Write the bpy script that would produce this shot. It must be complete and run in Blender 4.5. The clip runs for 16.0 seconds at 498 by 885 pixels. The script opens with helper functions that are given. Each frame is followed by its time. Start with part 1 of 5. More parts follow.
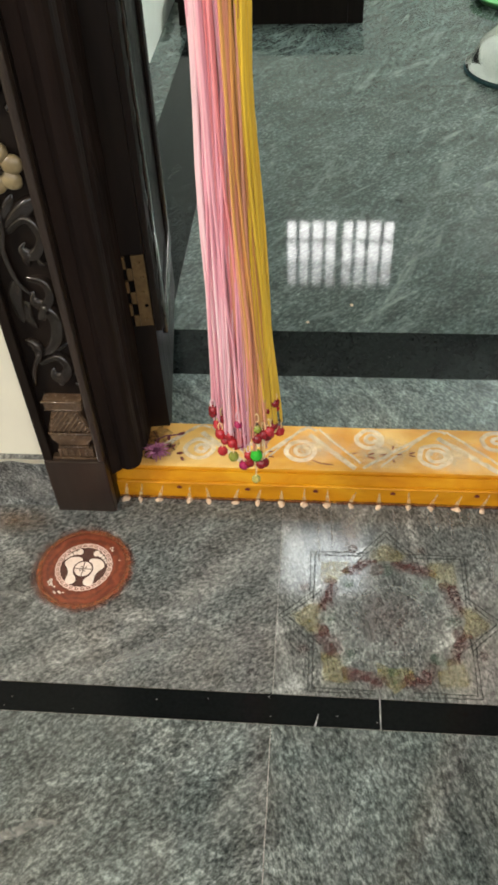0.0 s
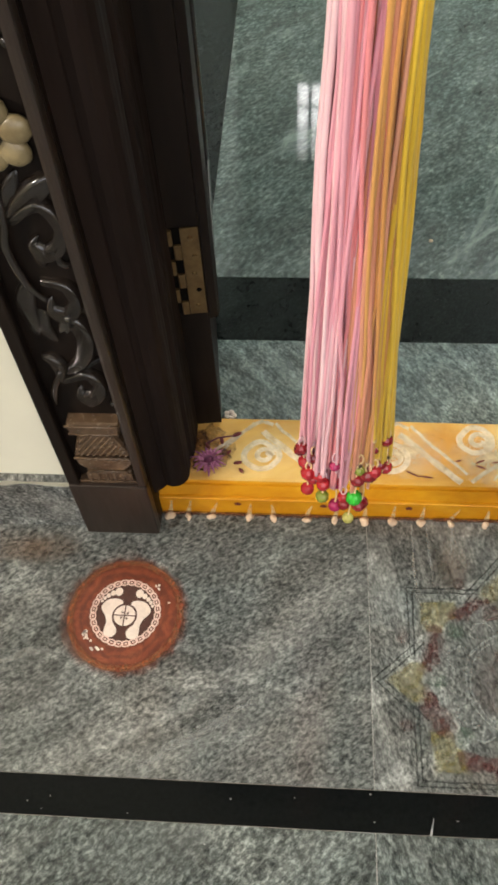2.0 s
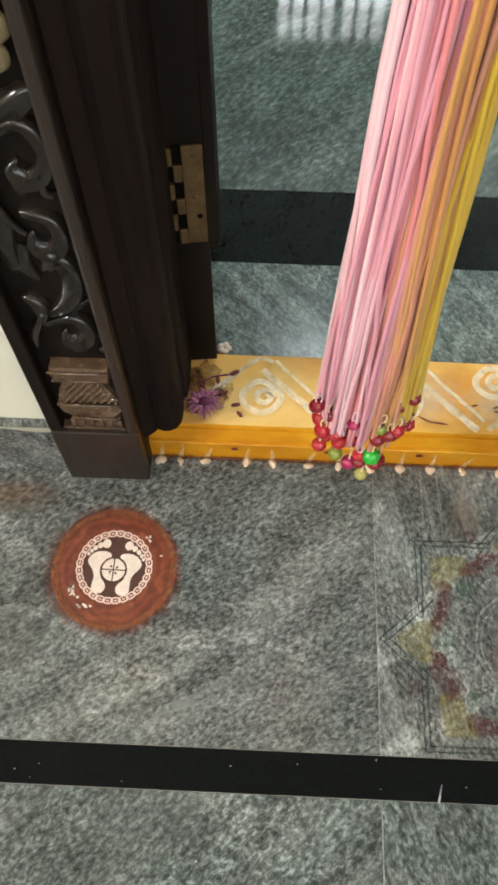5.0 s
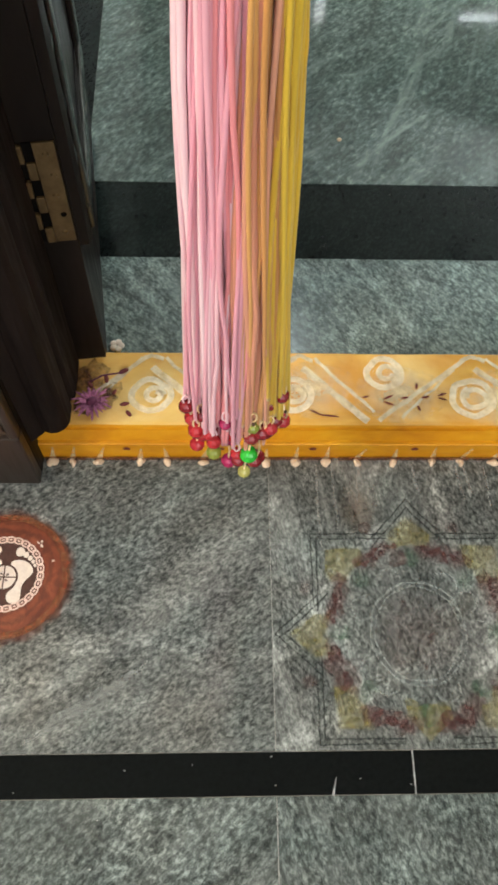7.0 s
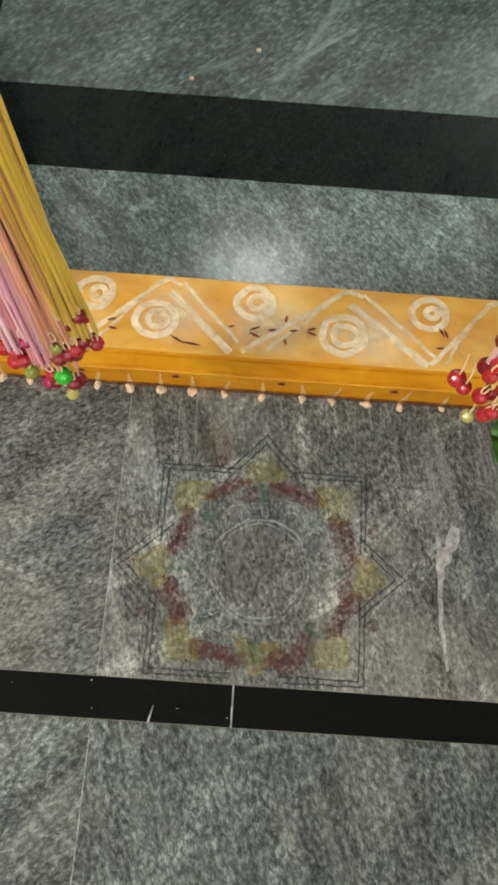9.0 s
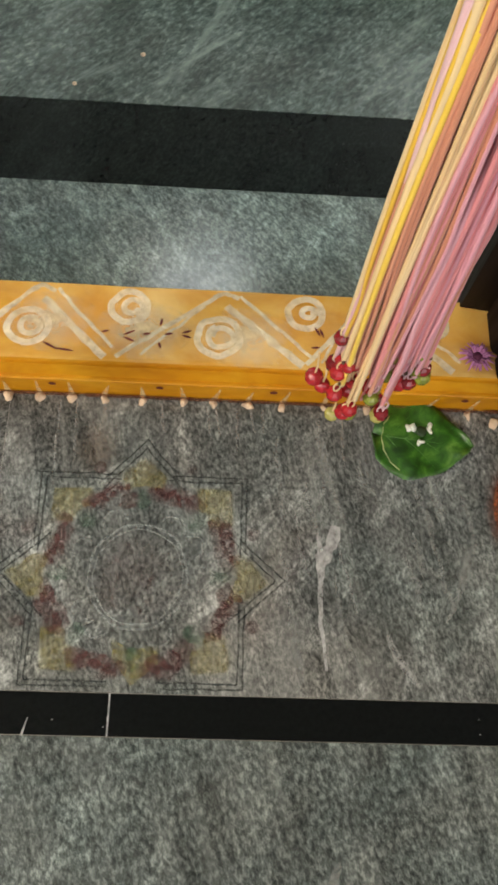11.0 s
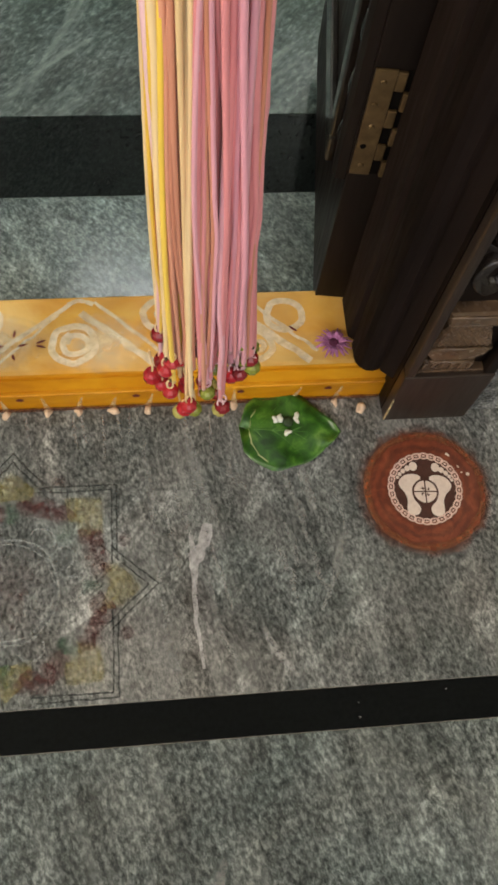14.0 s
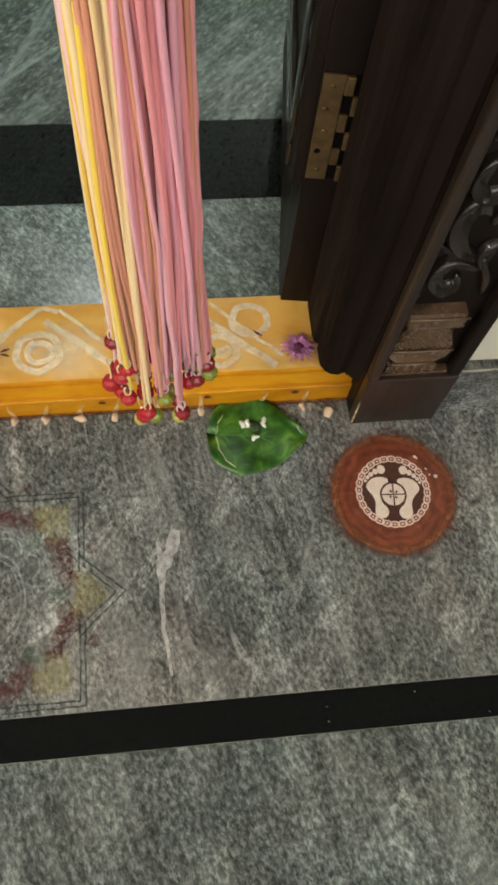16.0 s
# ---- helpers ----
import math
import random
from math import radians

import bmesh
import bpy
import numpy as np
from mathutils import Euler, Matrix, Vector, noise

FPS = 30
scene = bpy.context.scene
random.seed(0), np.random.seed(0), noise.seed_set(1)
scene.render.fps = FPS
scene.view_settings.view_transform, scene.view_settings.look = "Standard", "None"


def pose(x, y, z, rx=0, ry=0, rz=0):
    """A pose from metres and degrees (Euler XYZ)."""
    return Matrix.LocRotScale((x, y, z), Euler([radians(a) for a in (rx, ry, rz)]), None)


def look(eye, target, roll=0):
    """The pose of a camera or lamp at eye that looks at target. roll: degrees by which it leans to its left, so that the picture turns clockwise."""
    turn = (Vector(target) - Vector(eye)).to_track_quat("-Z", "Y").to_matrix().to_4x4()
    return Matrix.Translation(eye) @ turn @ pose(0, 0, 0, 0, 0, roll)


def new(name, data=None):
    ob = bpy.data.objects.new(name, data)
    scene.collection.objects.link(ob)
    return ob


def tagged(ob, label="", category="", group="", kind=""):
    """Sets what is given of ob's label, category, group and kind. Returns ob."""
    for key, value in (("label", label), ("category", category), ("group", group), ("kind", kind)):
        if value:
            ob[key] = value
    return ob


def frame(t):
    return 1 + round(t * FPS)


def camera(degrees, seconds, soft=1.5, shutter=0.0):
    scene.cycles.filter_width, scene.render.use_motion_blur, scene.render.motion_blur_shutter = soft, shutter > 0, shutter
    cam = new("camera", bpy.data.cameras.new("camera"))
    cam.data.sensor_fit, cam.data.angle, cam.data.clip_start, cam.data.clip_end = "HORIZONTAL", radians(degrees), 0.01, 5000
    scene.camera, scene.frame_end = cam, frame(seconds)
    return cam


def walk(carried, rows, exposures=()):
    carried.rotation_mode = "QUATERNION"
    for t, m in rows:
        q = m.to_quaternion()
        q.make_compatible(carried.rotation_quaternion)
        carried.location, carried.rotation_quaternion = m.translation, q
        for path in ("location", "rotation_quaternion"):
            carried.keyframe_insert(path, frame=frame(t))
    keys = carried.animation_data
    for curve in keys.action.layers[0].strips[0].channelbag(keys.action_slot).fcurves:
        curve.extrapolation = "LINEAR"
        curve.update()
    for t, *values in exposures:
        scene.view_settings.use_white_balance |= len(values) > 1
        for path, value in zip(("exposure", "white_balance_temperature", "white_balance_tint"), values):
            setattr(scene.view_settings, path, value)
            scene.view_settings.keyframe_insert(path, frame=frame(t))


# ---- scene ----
cam = camera(34.5, 16.0, soft=3.1)
METRES, EYE, TILT, LEAN, TURN = 1.15, 1.15, 0.0, 0.0, 6.3
ROWS = [
    (0.0, 0.0, 0.0, 0.0, -2.17, -46.15, 2.09),
    (0.5, -0.0021, 0.0918, -0.0262, 0.97, -49.86, 1.47),
    (1.0, -0.0238, 0.1879, -0.0499, 2.35, -53.37, 0.83),
    (1.5, -0.0554, 0.2664, -0.0624, -1.59, -55.07, 2.16),
    (2.0, -0.0926, 0.3295, -0.0766, -3.17, -55.89, 2.32),
    (2.5, -0.1197, 0.3629, -0.0899, -3.19, -57.67, 1.38),
    (3.0, -0.1351, 0.3857, -0.1044, -3.11, -59.86, 0.54),
    (5.5, -0.1214, 0.4284, -0.1212, -4.47, -63.29, -0.1),
    (6.0, -0.1072, 0.4317, -0.1228, -5.74, -63.45, -0.4),
    (6.5, -0.0883, 0.429, -0.1273, -6.92, -64.35, -1.25),
    (7.0, -0.0529, 0.4329, -0.1232, -7.16, -64.23, -2.01),
    (7.5, -0.0072, 0.4357, -0.1174, -3.67, -63.98, -1.84),
    (8.0, 0.0554, 0.4341, -0.1223, -1.63, -66.22, -2.01),
    (8.5, 0.0973, 0.4334, -0.1316, -1.55, -68.46, -2.29),
    (9.0, 0.1379, 0.4265, -0.1396, -2.72, -69.47, -1.94),
    (9.5, 0.1699, 0.4196, -0.1446, -3.76, -69.79, -2.15),
    (10.0, 0.1979, 0.4198, -0.1427, -4.21, -69.48, -2.67),
    (12.5, 0.3029, 0.4118, -0.14, -7.74, -68.26, -3.3),
    (13.0, 0.3248, 0.4061, -0.1381, -9.15, -68.02, -3.38),
    (13.5, 0.34, 0.4009, -0.1393, -10.13, -68.13, -3.3),
    (14.0, 0.3517, 0.3974, -0.139, -10.65, -68.21, -3.69),
    (14.5, 0.3628, 0.3952, -0.1388, -11.01, -68.34, -3.58),
    (15.0, 0.3715, 0.3931, -0.1398, -11.34, -67.98, -3.96),
    (15.5, 0.3793, 0.3924, -0.1375, -11.47, -67.77, -3.79),
    (16.0, 0.3831, 0.3914, -0.1377, -11.61, -67.76, -3.68),
]
walk(cam, [(t, pose(0, 0, EYE, TILT, LEAN, TURN) @ pose(METRES * x, METRES * y, METRES * z, 90 + pitch, roll, yaw)) for t, x, y, z, yaw, pitch, roll in ROWS], exposures=[(0.0, 0.03, 6350, 12), (3.0, 0.02, 6350, 11), (5.5, 0.06, 6080, 9), (6.5, 0.05, 6080, 9), (8.5, 0.0, 6350, 10), (10.0, -0.09, 6380, 11), (12.5, -0.20, 6500, 14), (14.0, -0.17, 6500, 14), (16.0, -0.08, 6500, 11)])

# ---- light ----
world = bpy.data.worlds.new("sky")
scene.world = world
world.use_nodes = True
wn = world.node_tree.nodes
wl = world.node_tree.links
sky = wn.new("ShaderNodeTexSky")
sky.sky_type = "NISHITA"
sky.sun_disc = False
sky.sun_elevation = radians(40)
sky.sun_rotation = radians(150)
wn["Background"].inputs["Strength"].default_value = 0.10
wl.new(sky.outputs["Color"], wn["Background"].inputs["Color"])


def area_lamp(name, eye, target, sx, sy, power, color):
    data = bpy.data.lights.new(name, "AREA")
    data.shape, data.size, data.size_y, data.energy, data.color = "RECTANGLE", sx, sy, power, color
    ob = new(name, data)
    ob.matrix_world = look(eye, target)
    return ob


# the hall's ceiling panel, an added tube as hall fill, an unseen porch lamp to the left and an added front fill in
# place of daylight at the open porch
area_lamp("hall_panel_light", (0.11, 2.95, 2.96), (0.11, 2.95, 0), 0.50, 0.42, 2.2, (0.88, 1.0, 1.0))
area_lamp("hall_fill_light", (2.05, 5.20, 2.48), (0.3, 1.8, 0.0), 1.10, 0.06, 170, (0.92, 1.0, 0.96))
area_lamp("porch_lamp_light", (-2.44, -0.30, 2.30), (0.2, 0.8, 0.0), 0.70, 0.22, 102, (1.0, 0.90, 0.77))
# broad unseen fill from the front, added to brighten tassels and sill
area_lamp("porch_front_fill", (0.6, -2.0, 1.95), (0.5, 1.0, 0.6), 4.2, 1.6, 59, (1.0, 0.97, 0.92))



# ---- materials ----
def mat(name):
    m = bpy.data.materials.new(name)
    m.use_nodes = True
    nt = m.node_tree
    return m, nt, nt.nodes["Principled BSDF"]


def node(nt, kind, **values):
    n = nt.nodes.new(kind)
    for k, v in values.items():
        n.inputs[k].default_value = v
    return n


def coords(nt, scale=(1, 1, 1), turn=(0, 0, 0)):
    """Object coordinates, turned first and then stretched."""
    tc = nt.nodes.new("ShaderNodeTexCoord")
    out = tc.outputs["Object"]
    for key, value in (("Rotation", [radians(a) for a in turn]), ("Scale", scale)):
        mp = nt.nodes.new("ShaderNodeMapping")
        mp.inputs[key].default_value = value
        nt.links.new(out, mp.inputs["Vector"])
        out = mp.outputs["Vector"]
    return out


def noise_tex(nt, vec, scale, detail=4.0, rough=0.55, warp=0.0):
    n = node(nt, "ShaderNodeTexNoise", Scale=scale, Detail=detail, Roughness=rough, Distortion=warp)
    nt.links.new(vec, n.inputs["Vector"])
    return n.outputs["Fac"]


def ramp(nt, fac, stops):
    r = nt.nodes.new("ShaderNodeValToRGB")
    els = r.color_ramp.elements
    els[0].position, els[0].color = stops[0][0], (*stops[0][1], 1)
    els[1].position, els[1].color = stops[-1][0], (*stops[-1][1], 1)
    for p, c in stops[1:-1]:
        e = els.new(p)
        e.color = (*c, 1)
    nt.links.new(fac, r.inputs["Fac"])
    return r.outputs["Color"]


def grey(v):
    return (v, v, v)


def mix(nt, fac, a, b, blend="MIX"):
    n = nt.nodes.new("ShaderNodeMix")
    n.data_type, n.blend_type = "RGBA", blend
    for sock, v in ((n.inputs[0], fac), (n.inputs[6], a), (n.inputs[7], b)):
        if hasattr(v, "is_linked"):
            nt.links.new(v, sock)
        elif isinstance(v, (int, float)):
            sock.default_value = v
        else:
            sock.default_value = (*v, 1)
    return n.outputs[2]


def bump(nt, bsdf, fac, strength, dist=0.001):
    b = node(nt, "ShaderNodeBump", Strength=strength, Distance=dist)
    nt.links.new(fac, b.inputs["Height"])
    nt.links.new(b.outputs["Normal"], bsdf.inputs["Normal"])


def granite(name, dark, mid, light, vein, speck_scale, turn, squash, rough, vein_amount, spec, vein_scale=26, cloud_low=0.44):
    """Fine polished granite with long pale streaks that come and go in patches."""
    m, nt, bsdf = mat(name)
    flat = coords(nt, (1, 1, 1))
    stretched = coords(nt, (1.0, squash, 1), (0, 0, turn))
    cloud = noise_tex(nt, stretched, 16, 5, 0.66, 0.9)
    speck = noise_tex(nt, stretched, speck_scale, 3.5, 0.62, 0.3)
    base = ramp(nt, speck, [(0.34, dark), (0.45, tuple(0.72 * v for v in mid)), (0.53, mid), (0.61, tuple(0.6 * v for v in light)), (0.72, light)])
    c = mix(nt, 1.0, base, ramp(nt, cloud, [(0.30, grey(cloud_low)), (0.50, grey(1.0)), (0.70, grey(2.02 - cloud_low))]), "MULTIPLY")
    big = noise_tex(nt, flat, 4.5, 5, 0.6, 0.8)
    c = mix(nt, 1.0, c, ramp(nt, big, [(0.30, (0.78, 0.82, 0.82)), (0.5, (1.0, 1.0, 1.0)), (0.70, (1.20, 1.15, 1.14))]), "MULTIPLY")
    patch = ramp(nt, noise_tex(nt, coords(nt, (1.0, 0.5, 1), (0, 0, turn)), 6.5, 4, 0.6, 0.6), [(0.42, grey(0.10)), (0.62, grey(1.0))])
    for lean, k in ((4, 1.0), (-24, 0.7)):
        v = noise_tex(nt, coords(nt, (1.0, 0.13, 1), (0, 0, turn + lean)), vein_scale * (1.0 if k == 1.0 else 0.8), 5, 0.62, 0.35)
        vm = ramp(nt, v, [(0.55, grey(0)), (0.66, grey(k * vein_amount)), (0.80, grey(k * vein_amount))])
        c = mix(nt, mix(nt, 1.0, vm, patch, "MULTIPLY"), c, vein)
    nt.links.new(c, bsdf.inputs["Base Color"])
    rr = ramp(nt, noise_tex(nt, flat, 40, 4, 0.6), [(0.3, grey(rough * 0.75)), (0.7, grey(rough * 1.35))])
    nt.links.new(rr, bsdf.inputs["Roughness"])
    bsdf.inputs["Specular IOR Level"].default_value = spec
    bump(nt, bsdf, speck, 0.04, 0.0006)
    return m


def stone(name, dark, mid, light, pale, turn, rough, spec, grain=150, streak=0.5, contrast=0.5):
    """Coarse salt-and-pepper granite: dark grains, flowing clouds, pale wisps and dark seams along its run."""
    m, nt, bsdf = mat(name)
    flat = coords(nt)
    run = coords(nt, (1.0, 0.56, 1), (0, 0, turn))
    blob = noise_tex(nt, run, grain, 4.0, 0.72, 0.2)
    c = ramp(nt, blob, [(0.345, dark), (0.435, tuple(0.60 * v for v in mid)), (0.51, mid), (0.59, tuple(0.72 * v for v in light)), (0.68, light)])
    mottle = noise_tex(nt, run, grain * 0.22, 4, 0.64, 0.9)
    c = mix(nt, 1.0, c, ramp(nt, mottle, [(0.32, grey(0.72)), (0.50, grey(1.0)), (0.68, grey(1.34))]), "MULTIPLY")
    cloud = noise_tex(nt, coords(nt, (1.0, 0.45, 1), (0, 0, turn)), 9, 6, 0.66, 1.6)
    c = mix(nt, 1.0, c, ramp(nt, cloud, [(0.30, grey(1.0 - contrast)), (0.50, grey(1.0)), (0.70, grey(1.0 + 0.9 * contrast))]), "MULTIPLY")
    tint = noise_tex(nt, flat, 5, 4, 0.6, 0.6)
    c = mix(nt, 1.0, c, ramp(nt, tint, [(0.32, (0.90, 0.97, 0.97)), (0.5, (1.0, 1.0, 1.0)), (0.68, (1.10, 1.03, 0.99))]), "MULTIPLY")
    seam = noise_tex(nt, coords(nt, (1.0, 0.20, 1), (0, 0, turn - 30)), 15, 5, 0.62, 1.3)
    c = mix(nt, 1.0, c, ramp(nt, seam, [(0.30, grey(0.42)), (0.43, grey(1.0)), (0.60, grey(1.0))]), "MULTIPLY")
    wisp = noise_tex(nt, coords(nt, (1.0, 0.11, 1), (0, 0, turn + 3)), 24, 4, 0.60, 0.55)
    patch = ramp(nt, noise_tex(nt, flat, 5.2, 3, 0.6, 0.8), [(0.38, grey(0.25)), (0.58, grey(1.0))])
    wm = ramp(nt, wisp, [(0.47, grey(0)), (0.57, grey(0.6 * streak)), (0.65, grey(streak))])
    c = mix(nt, mix(nt, 1.0, wm, patch, "MULTIPLY"), c, mix(nt, 0.55, pale, mix(nt, 1.0, c, grey(2.0), "MULTIPLY")))
    bold = noise_tex(nt, coords(nt, (1.0, 0.30, 1), (0, 0, turn + 50)), 9, 7, 0.70, 1.8)
    c = mix(nt, 1.0, c, ramp(nt, bold, [(0.54, grey(1.0)), (0.60, grey(1.0 + 0.9 * streak)), (0.66, grey(1.0))]), "MULTIPLY")
    nt.links.new(c, bsdf.inputs["Base Color"])
    nt.links.new(ramp(nt, noise_tex(nt, flat, 40, 4, 0.6), [(0.3, grey(rough * 0.75)), (0.7, grey(rough * 1.35))]), bsdf.inputs["Roughness"])
    bsdf.inputs["Specular IOR Level"].default_value = spec
    bump(nt, bsdf, blob, 0.04, 0.0006)
    return m


GRANITE_OUT = stone("grey_granite", (0.024, 0.026, 0.024), (0.106, 0.112, 0.106), (0.230, 0.237, 0.225), (0.250, 0.250, 0.236), -14, 0.08, 0.4, 215, 0.85, 0.36)
GRANITE_FRONT = stone("green_grey_granite", (0.018, 0.023, 0.022), (0.080, 0.094, 0.089), (0.200, 0.226, 0.216), (0.205, 0.222, 0.210), -20, 0.08, 0.4, 185, 0.65, 0.46)
GRANITE_OUT_WEST = stone("grey_flowing_granite", (0.023, 0.025, 0.024), (0.102, 0.108, 0.102), (0.225, 0.231, 0.220), (0.235, 0.238, 0.226), 58, 0.08, 0.4, 205, 0.55, 0.34)
GRANITE_FRONT_WEST = stone("green_grey_flowing_granite", (0.017, 0.021, 0.020), (0.074, 0.085, 0.080), (0.190, 0.212, 0.202), (0.195, 0.210, 0.198), 48, 0.08, 0.4, 175, 0.60, 0.46)
GRANITE_IN = granite("green_granite", (0.027, 0.042, 0.038), (0.078, 0.100, 0.092), (0.195, 0.238, 0.218), (0.265, 0.312, 0.285), 150, 42, 0.50, 0.035, 0.62, 0.5, 34, 0.56)
GRANITE_STEP = stone("foot_worn_green_granite", (0.030, 0.044, 0.041), (0.108, 0.134, 0.126), (0.24, 0.285, 0.268), (0.235, 0.275, 0.258), -38, 0.17, 0.5, 230, 0.60, 0.34)


def simple(name, a, b, rough, scale=30, metal=0.0, bump_amount=0.0, bump_scale=120, stretch=(1, 1, 1), coat=0.0):
    m, nt, bsdf = mat(name)
    vec = coords(nt, stretch)
    n = noise_tex(nt, vec, scale, 5, 0.6)
    nt.links.new(ramp(nt, n, [(0.3, a), (0.7, b)]), bsdf.inputs["Base Color"])
    n2 = noise_tex(nt, vec, scale * 2.7, 4, 0.6)
    nt.links.new(ramp(nt, n2, [(0.3, grey(rough * 0.8)), (0.7, grey(min(1, rough * 1.25)))]), bsdf.inputs["Roughness"])
    bsdf.inputs["Metallic"].default_value = metal
    bsdf.inputs["Coat Weight"].default_value = coat
    if bump_amount:
        bump(nt, bsdf, noise_tex(nt, vec, bump_scale, 4, 0.6), bump_amount, 0.001)
    return m


def worn(name, a, b, rough, scale, low, high):
    """A chalk or paint layer that is rubbed away in grains, so that the stone shows through."""
    m, nt, bsdf = mat(name)
    vec = coords(nt)
    nt.links.new(ramp(nt, noise_tex(nt, vec, 70, 4), [(0.3, a), (0.7, b)]), bsdf.inputs["Base Color"])
    bsdf.inputs["Roughness"].default_value = rough
    grain = noise_tex(nt, vec, scale, 5, 0.7)
    nt.links.new(ramp(nt, grain, [(low, grey(0)), (high, grey(1))]), bsdf.inputs["Alpha"])
    return m


BLACK_STONE = simple("black_granite", (0.003, 0.0035, 0.0035), (0.007, 0.008, 0.008), 0.10, 160)
BLACK_STONE.node_tree.nodes["Principled BSDF"].inputs["Specular IOR Level"].default_value = 0.06
DARK_BAND = stone("dark_green_granite", (0.0025, 0.0035, 0.0032), (0.0075, 0.0096, 0.0088), (0.016, 0.020, 0.0185), (0.015, 0.019, 0.0175), 30, 0.06, 0.11, 200, 0.3, 0.35)
GROUT = simple("grout", (0.30, 0.29, 0.26), (0.42, 0.40, 0.36), 0.8, 200)
CREAM = simple("cream_wall_paint", (0.66, 0.63, 0.50), (0.72, 0.69, 0.56), 0.55, 4, bump_amount=0.08, bump_scale=220)
WHITE_WALL = simple("pale_hall_paint", (0.62, 0.64, 0.58), (0.69, 0.70, 0.64), 0.6, 4, bump_amount=0.06, bump_scale=220)
CEILING = simple("ceiling_paint", (0.74, 0.74, 0.70), (0.79, 0.79, 0.75), 0.8, 5)
WOOD = simple("dark_polished_wood", (0.006, 0.004, 0.003), (0.013, 0.0085, 0.006), 0.46, 14, stretch=(3, 3, 0.3), bump_amount=0.12, bump_scale=60)
WOOD.node_tree.nodes["Principled BSDF"].inputs["Specular IOR Level"].default_value = 0.13
WOOD_SATIN = simple("satin_dark_wood", (0.0100, 0.0065, 0.0050), (0.0195, 0.0122, 0.0094), 0.72, 14, stretch=(3, 3, 0.3), bump_amount=0.08, bump_scale=60)
WOOD_SATIN.node_tree.nodes["Principled BSDF"].inputs["Specular IOR Level"].default_value = 0.08
WOOD_EDGE = simple("lighter_brown_wood", (0.015, 0.0092, 0.0064), (0.029, 0.018, 0.012), 0.38, 14, stretch=(3, 3, 0.3), bump_amount=0.12, bump_scale=60)
WOOD_CARVED = simple("carved_dark_wood", (0.008, 0.0055, 0.004), (0.022, 0.016, 0.012), 0.20, 40, bump_amount=0.2, bump_scale=150, coat=0.3)
WOOD_POT = simple("bronzed_wood", (0.050, 0.030, 0.017), (0.125, 0.078, 0.044), 0.24, 40, bump_amount=0.2, bump_scale=200, coat=0.2)
WOOD_FLOWER = simple("gilded_wood", (0.13, 0.095, 0.045), (0.30, 0.235, 0.12), 0.34, 40, bump_amount=0.15, bump_scale=150)
BRASS = simple("aged_brass", (0.115, 0.072, 0.030), (0.215, 0.140, 0.062), 0.42, 60, metal=0.75, bump_amount=0.1)
# near black: iron bars and screws, and painted shade between hinge knuckles
IRON_AND_SHADE = simple("dark_iron_and_shade", (0.0025, 0.002, 0.0015), (0.005, 0.004, 0.003), 0.9, 60)
IRON_AND_SHADE.node_tree.nodes["Principled BSDF"].inputs["Specular IOR Level"].default_value = 0.05
STEEL = simple("stainless_steel", (0.60, 0.60, 0.58), (0.72, 0.72, 0.70), 0.18, 30, metal=1.0)
GREEN_PLASTIC = simple("green_plastic", (0.10, 0.32, 0.10), (0.16, 0.42, 0.15), 0.35, 20)
# dark teal of the bowl's shadow, put into a colour
TEAL_SHADOW = simple("teal_shadow", (0.008, 0.040, 0.045), (0.015, 0.065, 0.070), 0.8, 60, bump_amount=0.2)
CHALK = worn("rice_flour_paste", (0.84, 0.70, 0.44), (0.90, 0.81, 0.63), 0.9, 30, 0.10, 0.80)
CHALK_FILM = worn("thin_chalk_film", (0.80, 0.60, 0.30), (0.86, 0.72, 0.42), 0.9, 120, 0.24, 0.98)
FLOUR = simple("rice_flour", (0.60, 0.44, 0.29), (0.72, 0.56, 0.40), 0.95, 300, bump_amount=0.5, bump_scale=900)
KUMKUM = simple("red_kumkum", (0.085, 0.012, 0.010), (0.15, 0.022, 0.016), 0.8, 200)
RANG_YELLOW = worn("worn_yellow_powder", (0.27, 0.225, 0.025), (0.40, 0.325, 0.045), 0.9, 180, 0.40, 0.86)
RANG_RED = worn("worn_red_powder", (0.080, 0.026, 0.024), (0.135, 0.046, 0.040), 0.9, 170, 0.37, 0.78)
RANG_GREEN = worn("worn_green_powder", (0.035, 0.10, 0.055), (0.06, 0.15, 0.08), 0.9, 120, 0.42, 0.75)
RANG_WHITE = worn("worn_white_powder", (0.32, 0.35, 0.335), (0.42, 0.45, 0.43), 0.9, 180, 0.38, 0.84)
RANG_LINE = worn("worn_dark_line", (0.020, 0.030, 0.028), (0.038, 0.046, 0.042), 0.9, 130, 0.25, 0.64)
SPILL = worn("dried_white_spill", (0.47, 0.465, 0.455), (0.58, 0.575, 0.565), 0.8, 75, 0.16, 0.74)
SCRAPE = worn("pale_scrape", (0.36, 0.36, 0.34), (0.46, 0.46, 0.44), 0.8, 120, 0.28, 0.78)
SMEAR = worn("faint_chalk_wipe", (0.42, 0.42, 0.39), (0.52, 0.51, 0.48), 0.9, 60, 0.36, 1.0)
EARTH_RIM = worn("rubbed_orange_earth", (0.22, 0.066, 0.020), (0.29, 0.098, 0.034), 0.8, 60, 0.28, 0.72)
VEIN = worn("pale_granite_vein", (0.30, 0.31, 0.295), (0.40, 0.41, 0.39), 0.3, 150, 0.36, 0.84)
